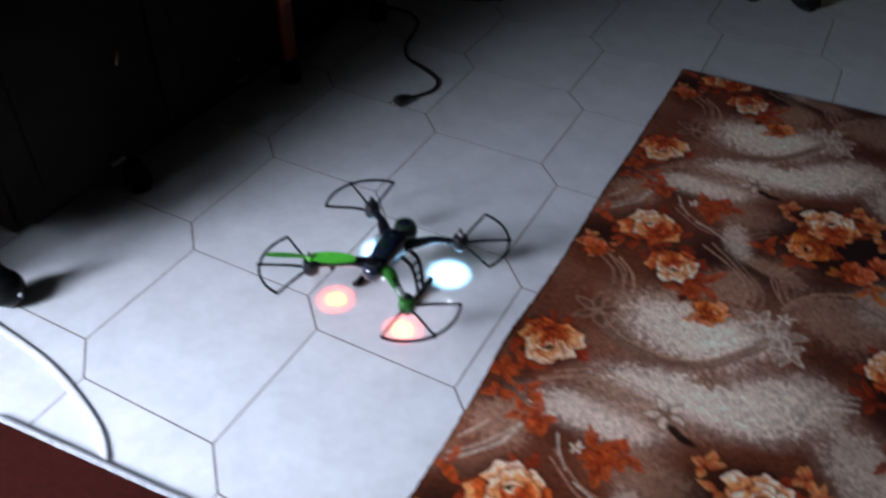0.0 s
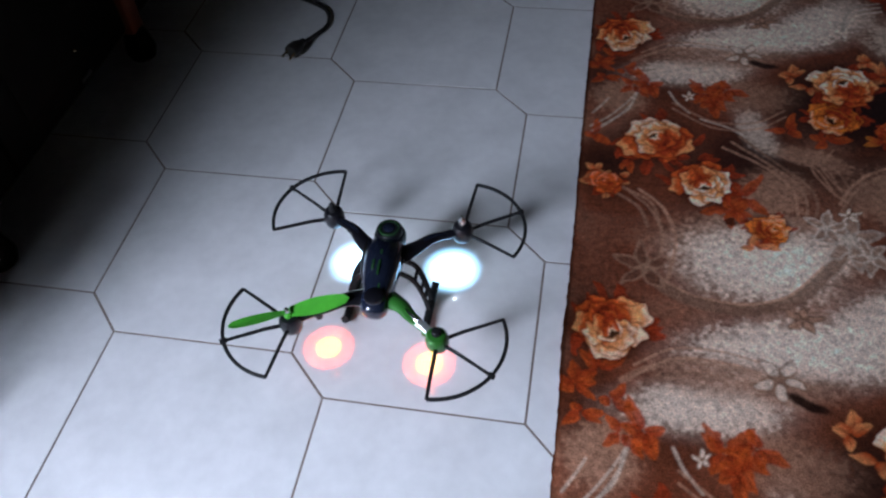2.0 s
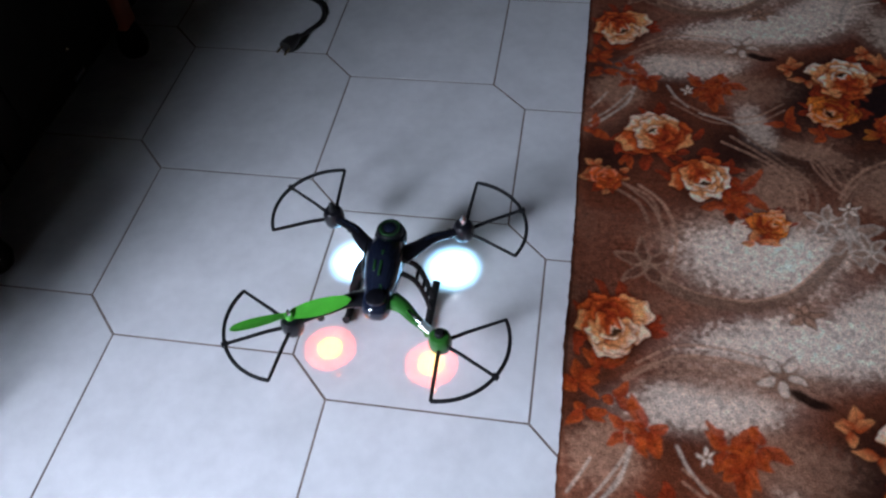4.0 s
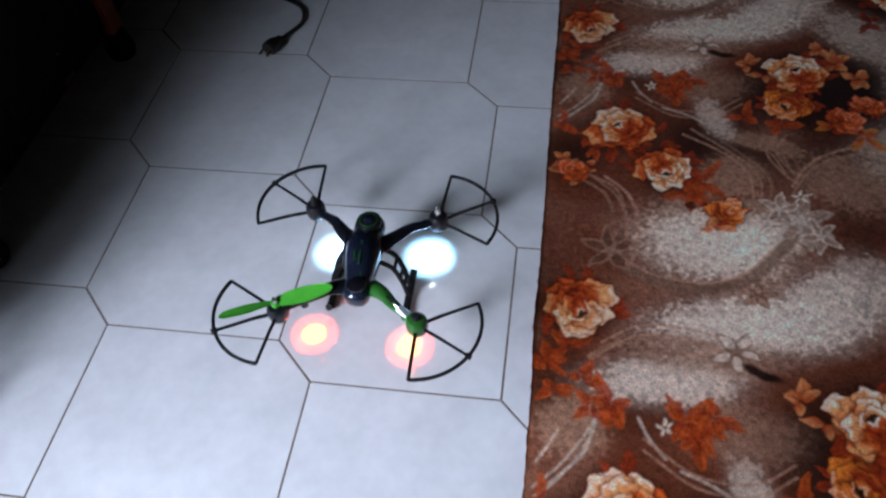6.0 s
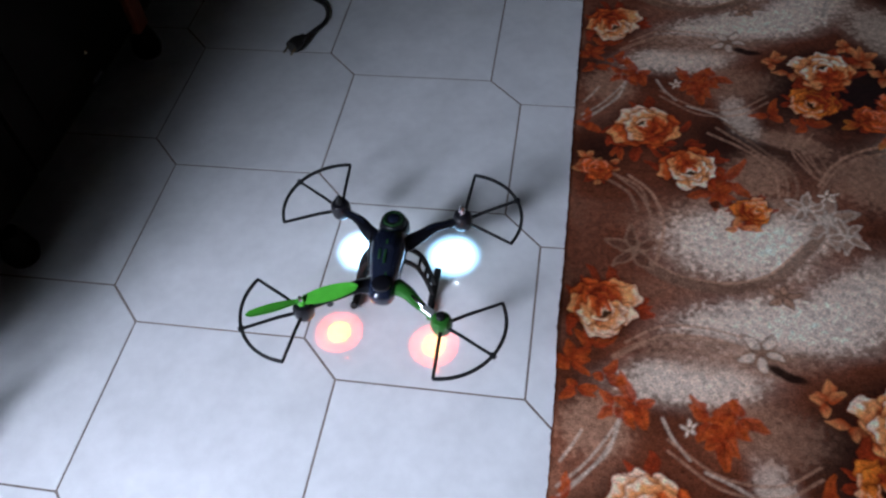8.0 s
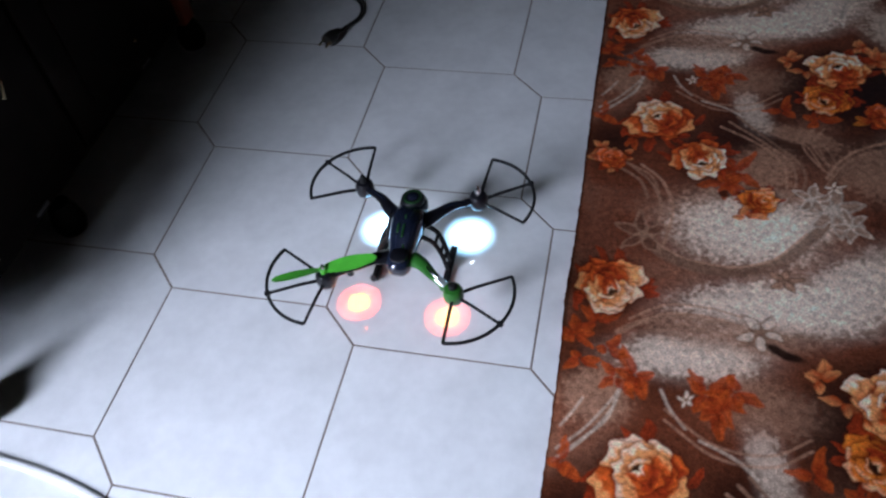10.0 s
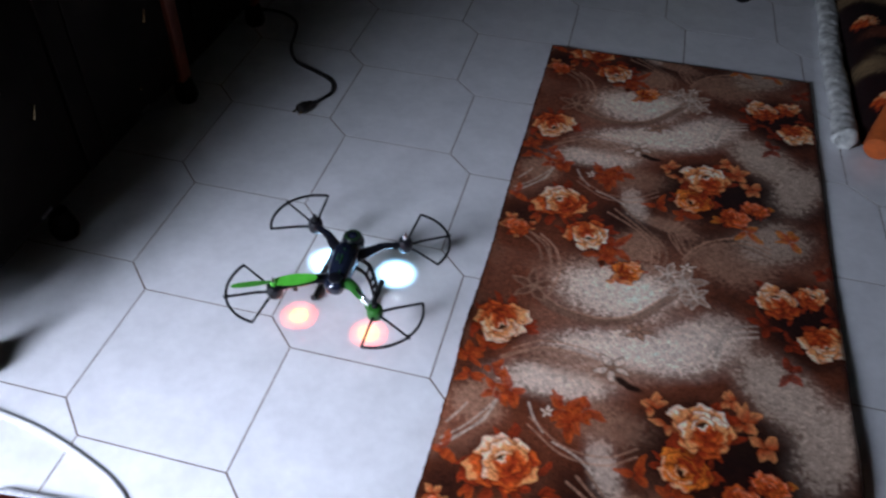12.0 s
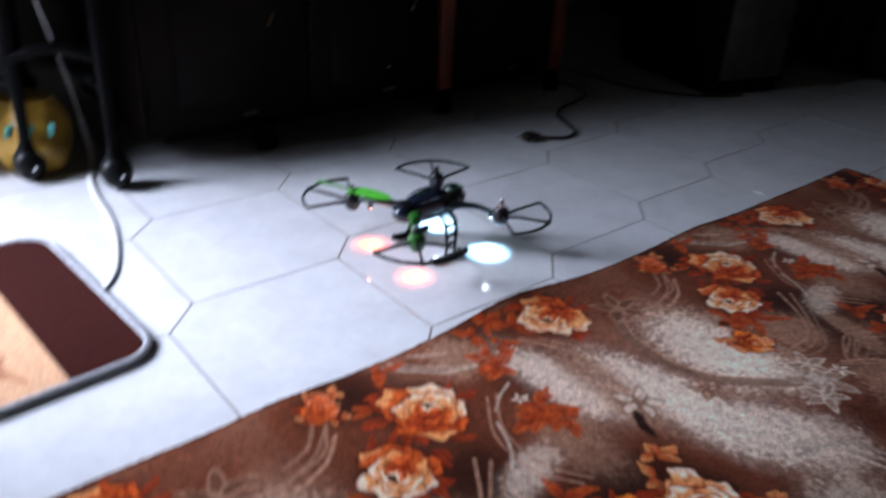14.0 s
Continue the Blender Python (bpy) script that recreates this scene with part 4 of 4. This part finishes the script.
knob = part("lock", turned([(0.0035, 0.152), (0.004, 0.155), (0.001, 0.158)], (-0.549, 0.500), 10), PIN, cab, "small shiny lock")
for fx in (-0.565, -0.98):
    for fy in (0.16, 0.695, 1.12):
        part("foot", turned([(0.010, 0.0), (0.024, 0.003), (0.029, 0.018), (0.025, 0.042), (0.018, 0.066)], (fx, fy), 18), WOOD, cab, "round dark foot")

# ---- the corner cupboard and dark chest at the far wall ----
def turned_box(name, cx, cy, ang, hx, hy, z0, z1, mat, parent, bevel=0.005, label=""):
    bm = box(-hx, hx, -hy, hy, z0, z1, bevel)
    bmesh.ops.transform(bm, matrix=Matrix.Translation((cx, cy, 0)) @ Matrix.Rotation(radians(ang), 4, "Z"), verts=bm.verts)
    return part(name, bm, mat, parent, label)


chest = thing("cupboard", (-0.50, 1.75, 0.0), "dark wooden cupboard standing askew near the far wall", "cupboard")
ANG = -15
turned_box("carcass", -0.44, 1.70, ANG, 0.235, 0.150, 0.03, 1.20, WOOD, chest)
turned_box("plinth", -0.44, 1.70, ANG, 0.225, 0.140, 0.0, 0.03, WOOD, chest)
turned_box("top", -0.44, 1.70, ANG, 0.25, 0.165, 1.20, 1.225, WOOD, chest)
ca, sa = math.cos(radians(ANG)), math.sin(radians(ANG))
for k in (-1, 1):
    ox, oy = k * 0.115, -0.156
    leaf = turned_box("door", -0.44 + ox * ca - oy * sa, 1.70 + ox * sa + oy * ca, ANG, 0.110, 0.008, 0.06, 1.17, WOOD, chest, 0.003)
    ox, oy = k * 0.02, -0.17
    turned_box("handle", -0.44 + ox * ca - oy * sa, 1.70 + ox * sa + oy * ca, ANG, 0.006, 0.008, 0.6, 0.7, PIN, leaf, 0.002, "small brass handle")

# thin panel on the right end, lighter than the carcass
ox = 0.239
turned_box("side_panel", -0.44 + ox * ca, 1.70 + ox * sa, ANG, 0.004, 0.12, 0.05, 0.42, PANEL, chest, 0.001, "grey side panel, lighter than the cupboard")


def curtain(name, xa, xb, mat, label):
    ob = thing(name, ((xa + xb) / 2, 2.22, 0.0), label, "curtain", "curtains at the far wall")
    folds = []
    n = int((xb - xa) * 90)
    for z in np.linspace(0.012, 2.2, 12):
        ring = [Vector((xa + (xb - xa) * k / n, 2.20 + 0.03 * math.sin(k * 0.75) + 0.012 * math.sin(k * 0.31 + z), z)) for k in range(n + 1)]
        folds.append(ring + [v + Vector((0, 0.012, 0)) for v in reversed(ring)])
    part("drape", loft(folds), mat, ob)
    part("rod", tube([(xa - 0.02, 2.21, 2.22), (xb, 2.21, 2.22)], 0.012, 12), RED_WOOD, ob)


CURTAIN = material("dark_curtain_cloth", (0.018, 0.012, 0.009), 0.9, grain=0.3, scale=90, blotch=0.2, blotch_scale=6, bump=0.4, bump_scale=300)
OLIVE_CLOTH = material("olive_curtain_cloth", (0.20, 0.20, 0.06), 0.9, grain=0.2, scale=90, blotch=0.2, blotch_scale=6, bump=0.4, bump_scale=300)
curtain("dark_curtain", -1.30, 0.03, CURTAIN, "dark brown hanging curtain reaching the floor")
curtain("olive_curtain", 0.08, 0.90, OLIVE_CLOTH, "olive green hanging curtain reaching the floor")

# ---- the wheeled stand by the sideboard ----
# casters and posts carry an added, unseen upper body that blocks daylight
stand = thing("armchair", (-0.75, -0.27, 0.0), "black posts on ball casters with unseen light-blocking slabs", "armchair")


def caster(cx, cy, parent):
    ball = bmesh.new()
    bmesh.ops.create_uvsphere(ball, u_segments=18, v_segments=12, radius=0.036)
    bmesh.ops.scale(ball, vec=(1.0, 0.9, 1.0), verts=ball.verts)
    bmesh.ops.translate(ball, vec=(cx, cy, 0.036), verts=ball.verts)
    c = part("caster", ball, RUBBER, parent, "black ball caster")
    part("hood", turned([(0.019, 0.066), (0.016, 0.074), (0.012, 0.082), (0.011, 0.100)], (cx, cy), 14), CHAIR_BLACK, c)
    part("axle", tube([(cx - 0.038, cy, 0.036), (cx + 0.038, cy, 0.036)], 0.004, 8), SILVER, c, "steel axle")


for cx, cy in ((-0.513, -0.205), (-0.645, -0.335), (-1.24, -0.20), (-1.10, -0.42)):
    caster(cx, cy, stand)
for (cx, cy), (tx, ty) in (((-0.513, -0.205), (-0.545, -0.185)), ((-0.645, -0.335), (-0.60, -0.335)), ((-1.24, -0.20), (-1.22, -0.19)), ((-1.10, -0.42), (-1.10, -0.40))):
    part("post", tube([(cx, cy, 0.08), (cx * 0.6 + tx * 0.4, cy * 0.6 + ty * 0.4, 0.25), (tx, ty, 0.44)], lambda t: 0.0105 + 0.007 * t, 12), CHAIR_BLACK, stand)
for a, b in (((-0.525, -0.195, 0.20), (-1.23, -0.19, 0.12)), ((-0.63, -0.335, 0.20), (-1.10, -0.41, 0.14)), ((-0.53, -0.195, 0.26), (-0.62, -0.335, 0.26))):
    mid = [(a[i] + b[i]) / 2 for i in range(3)]
    mid[2] += 0.02
    part("brace", tube(spline([a, mid, b], 6), 0.012, 10), CHAIR_BLACK, stand)
# unseen slabs, sized and placed to keep window light off the floor
part("seat_blocker", box(-1.34, -0.59, -0.52, -0.13, 0.42, 0.50, 0.025, 3), CHAIR_BLACK, stand, "unseen black slab blocking daylight above the posts")
part("skirt", box(-1.34, -0.73, -0.51, -0.49, 0.05, 0.43, 0.006), CHAIR_BLACK, stand, "unseen black panel blocking low daylight")
part("back_blocker", box(-1.34, -0.75, -0.52, -0.47, 0.52, 1.05, 0.02, 3), CHAIR_BLACK, stand, "unseen black panel blocking higher daylight")
for bx in (-1.24, -0.82):
    part("back_blocker_post", tube([(bx, -0.495, 0.46), (bx, -0.495, 0.60)], 0.012, 10), CHAIR_BLACK, stand)

# ---- the gold bag ----
bag = thing("gold_bag", (-0.74, -0.30, 0.0), "shiny gold satin bag with teal print on the floor", "bag")
rings = []
for k in range(13):
    t = k / 12
    r = 0.095 * (0.55 + 0.55 * math.sin(math.pi * min(1, 0.22 + t * 0.72)))
    z = 0.003 + 0.145 * t
    rings.append([Vector((-0.745 + (r * (1 + 0.10 * math.sin(3 * a + 5 * t) + 0.06 * math.sin(7 * a - 9 * t))) * math.cos(a), -0.300 + r * 0.75 * (1 + 0.08 * math.sin(4 * a + 3 * t)) * math.sin(a), z)) for a in (2 * math.pi * i / 28 for i in range(28))])
sack = part("sack", loft(rings), GOLD, bag)
for k in range(3):
    a = -0.9 + 0.55 * k
    part("print", tube([(-0.745 + 0.098 * math.cos(a), -0.30 + 0.073 * math.sin(a), 0.085), (-0.745 + 0.099 * math.cos(a + 0.1), -0.30 + 0.074 * math.sin(a + 0.1), 0.11)], 0.010, 8, 0.5), TEAL, sack, "teal printed patch")

# ---- the floor mattress beside the carpet ----
def bed_paint(x, y):
    d = Dye(x, y, 0.42, 90)
    d.c = np.tile(DARK * 0.9, (len(x), 1))
    for cx, cy, rx, ry, rot, col, s in ((1.22, 1.02, 0.06, 0.03, 20, BROWN, 0.8), (1.20, 1.24, 0.10, 0.035, -25, OLIVE, 0.9), (1.35, 1.12, 0.08, 0.05, 30, TAUPE, 0.6),
                                        (1.55, 1.05, 0.09, 0.05, 0, TAUPE, 0.6), (1.7, 1.2, 0.09, 0.06, 40, OLIVE, 0.8), (1.25, 1.33, 0.07, 0.03, 10, OLIVE, 0.8)):
        d.cloud(cx, cy, rx, ry, rot, col, s)
    d.flower(1.17, 1.08, 0.035, 30, 0.2)
    d.flower(1.30, 1.05, 0.045, 120, 0.2)
    d.flower(1.50, 1.20, 0.05, 200, 0.2)
    d.flower(1.66, 1.05, 0.05, 10, 0.2)
    return d.finish()


def bed_surface(u, v):
    x, y = 1.125 + u * 0.86, 0.985 + v * 1.05
    e = np.minimum(np.minimum(u * 0.86, (1 - u) * 0.86), np.minimum(v * 1.05, (1 - v) * 1.05))
    return x, y, 0.004 + 0.085 * np.sqrt(np.clip(1 - (1 - np.clip(e / 0.07, 0, 1)) ** 2, 0, 1)) + 0.010 * cloudy(x, y, 0.12, 40) * np.clip(e / 0.05, 0, 1)


bed = new("floor_mattress", dyed_sheet("floor_mattress", 150, 180, bed_surface, bed_paint, 0.09))
bed.data.materials.append(CLOTH)
tagged(bed, "low floor mattress with dark floral printed cover", "mattress")
roll = thing("white_roll", (1.092, 1.38, 0.0), "long white lumpy wrapped cloth roll lying beside mattress", "cloth roll")
rings = []
for k in range(150):
    t = k / 149
    y = 0.950 + 0.82 * t
    r = 0.031 + 0.0016 * math.sin(23 * t) + 0.0012 * math.sin(61 * t + 1) + 0.0012 * noise.noise(Vector((t * 30, 0.3, 0.1)))
    r *= 1 if 0.015 < t < 0.985 else 0.7
    rings.append([Vector((1.076 + 0.028 * t + 0.003 * math.sin(9 * t) + r * (1 + 0.10 * noise.noise(Vector((math.cos(a) * 1.5, math.sin(a) * 1.5, t * 26)))) * math.cos(a), y,
                          max(0.0008, 0.020 + 0.020 * (1 + 0.22 * noise.noise(Vector((math.cos(a) * 2, math.sin(a) * 2, t * 40)))) * math.sin(a)))) for a in (2 * math.pi * i / 20 for i in range(20))])
part("wrap", loft(rings), QUILT, roll)
knot = bmesh.new()
bmesh.ops.create_icosphere(knot, subdivisions=3, radius=0.026)
for v in knot.verts:
    v.co *= 1 + 0.12 * noise.noise(v.co * 60)
bmesh.ops.translate(knot, vec=(1.082, 0.968, 0.0262), verts=knot.verts)
part("knot", knot, QUILT, roll)
bolster = thing("orange_bolster", (1.19, 0.99, 0.0), "bright orange cloth bolster end leaning on the mattress", "bolster")
part("cushion", tube(spline([(1.140, 0.918, 0.036), (1.163, 0.970, 0.050), (1.205, 1.06, 0.09), (1.26, 1.17, 0.125), (1.33, 1.30, 0.13)], 6), lambda t: 0.038 * (0.62 + 0.38 * math.sin(math.pi * min(1.0, 0.12 + t * 0.86)) ** 0.5), 16), ORANGE, bolster)

# ---- the orange cloth on the tiles by the carpet ----
heap = bmesh.new()
bmesh.ops.create_icosphere(heap, subdivisions=5, radius=1.0)
for v in heap.verts:
    n = v.co.copy()
    crumple = 1 + 0.16 * noise.noise(n * 1.6) + 0.10 * abs(noise.noise(n * 4.2 + Vector((3, 0, 0)))) + 0.035 * noise.noise(n * 11)
    v.co = Vector((1.228 + n.x * 0.140 * crumple, -0.088 + n.y * 0.125 * crumple, max(0.001, 0.022 + n.z * 0.045 * crumple)))
tagged(part("orange_cloth", heap, ORANGE), "crumpled bright orange cloth lying on the tiles", "cloth")

# ---- dark shoes far behind the carpet ----
def shoe(px, py, ang):
    s = thing("shoe", (px, py, 0.0), "black shoe standing on the tiles", "shoe", "shoes on the floor")
    m = Matrix.Translation((px, py, 0)) @ Matrix.Rotation(radians(ang), 4, "Z")
    rings = []
    for y, w, z in ((-0.125, 0.018, 0.045), (-0.115, 0.032, 0.060), (-0.06, 0.036, 0.066), (-0.01, 0.036, 0.060), (0.05, 0.042, 0.045), (0.10, 0.036, 0.034), (0.125, 0.018, 0.024)):
        rings.append([m @ Vector((w * math.cos(a), y, 0.012 + (z - 0.012) * max(0.0, math.sin(a)))) for a in (2 * math.pi * i / 16 for i in range(16))])
    part("upper", loft(rings), RUBBER, s)
    sole = [[m @ Vector((w * 1.05 * math.cos(a), y0s + 0.13 * math.sin(a), z)) for a in (2 * math.pi * i / 20 for i in range(20))] for w, y0s, z in ((0.040, 0, 0.0), (0.042, 0, 0.012))]
    part("sole", loft(sole), MATT_BLACK, s)


shoe(0.50, 1.93, 20)
shoe(0.36, 1.93, 5)
shoe(0.87, 1.83, -10)

# ---- the tiled floor ----
SIDE, CUT, JOINT = 0.268, 0.062, 0.00125
floor = tagged(part("floor", box(x0 - T, x1 + T, y0 - T, y1 + T, -0.10, -0.0006), GROUT, smooth=False), "pale glazed six-sided floor tiles with brown joints", "floor", kind="structure")


def tile_bm(ox, oy):
    # corners of one tile from its square upper-left corner, drawn in by half a joint
    pts = [(0, 0), (SIDE, 0), (SIDE + CUT, -CUT), (SIDE + CUT, -SIDE - CUT), (CUT, -SIDE - CUT), (0, -SIDE)]
    cx, cy = (SIDE + CUT) / 2, -(SIDE + CUT) / 2
    bm = bmesh.new()
    rings = []
    for inset, z in ((JOINT, -0.003), (JOINT + 0.0002, 0.0)):
        k = 1 - inset / 0.155
        rings.append([Vector((ox + cx + (px - cx) * k, oy + cy + (py - cy) * k, z)) for px, py in pts])
    return loft(rings, bm=bm)


shared = None
for i in range(-9, 10):
    for j in range(-9, 10):
        ox, oy = i * (SIDE + CUT) - j * CUT, -i * CUT + j * (SIDE + CUT)
        wide = (ox, ox + SIDE + CUT, oy - SIDE - CUT, oy)
        if wide[1] < x0 or wide[0] > x1 or wide[3] < y0 or wide[2] > y1:
            continue
        whole = wide[0] > x0 and wide[1] < x1 and wide[2] > y0 and wide[3] < y1
        if whole and shared is not None:
            t = new("tile", shared)
        else:
            bm = tile_bm(0, 0)
            if not whole:
                for co, no in (((x0 - ox, 0, 0), (-1, 0, 0)), ((x1 - ox, 0, 0), (1, 0, 0)), ((0, y0 - oy, 0), (0, -1, 0)), ((0, y1 - oy, 0), (0, 1, 0))):
                    bmesh.ops.bisect_plane(bm, geom=bm.verts[:] + bm.edges[:] + bm.faces[:], plane_co=co, plane_no=no, clear_outer=True)
                if not bm.faces:
                    bm.free()
                    continue
            t = part("tile", bm, TILE, smooth=False)
            if whole:
                shared = t.data
        t.location = (ox, oy, 0)
        t.parent = floor
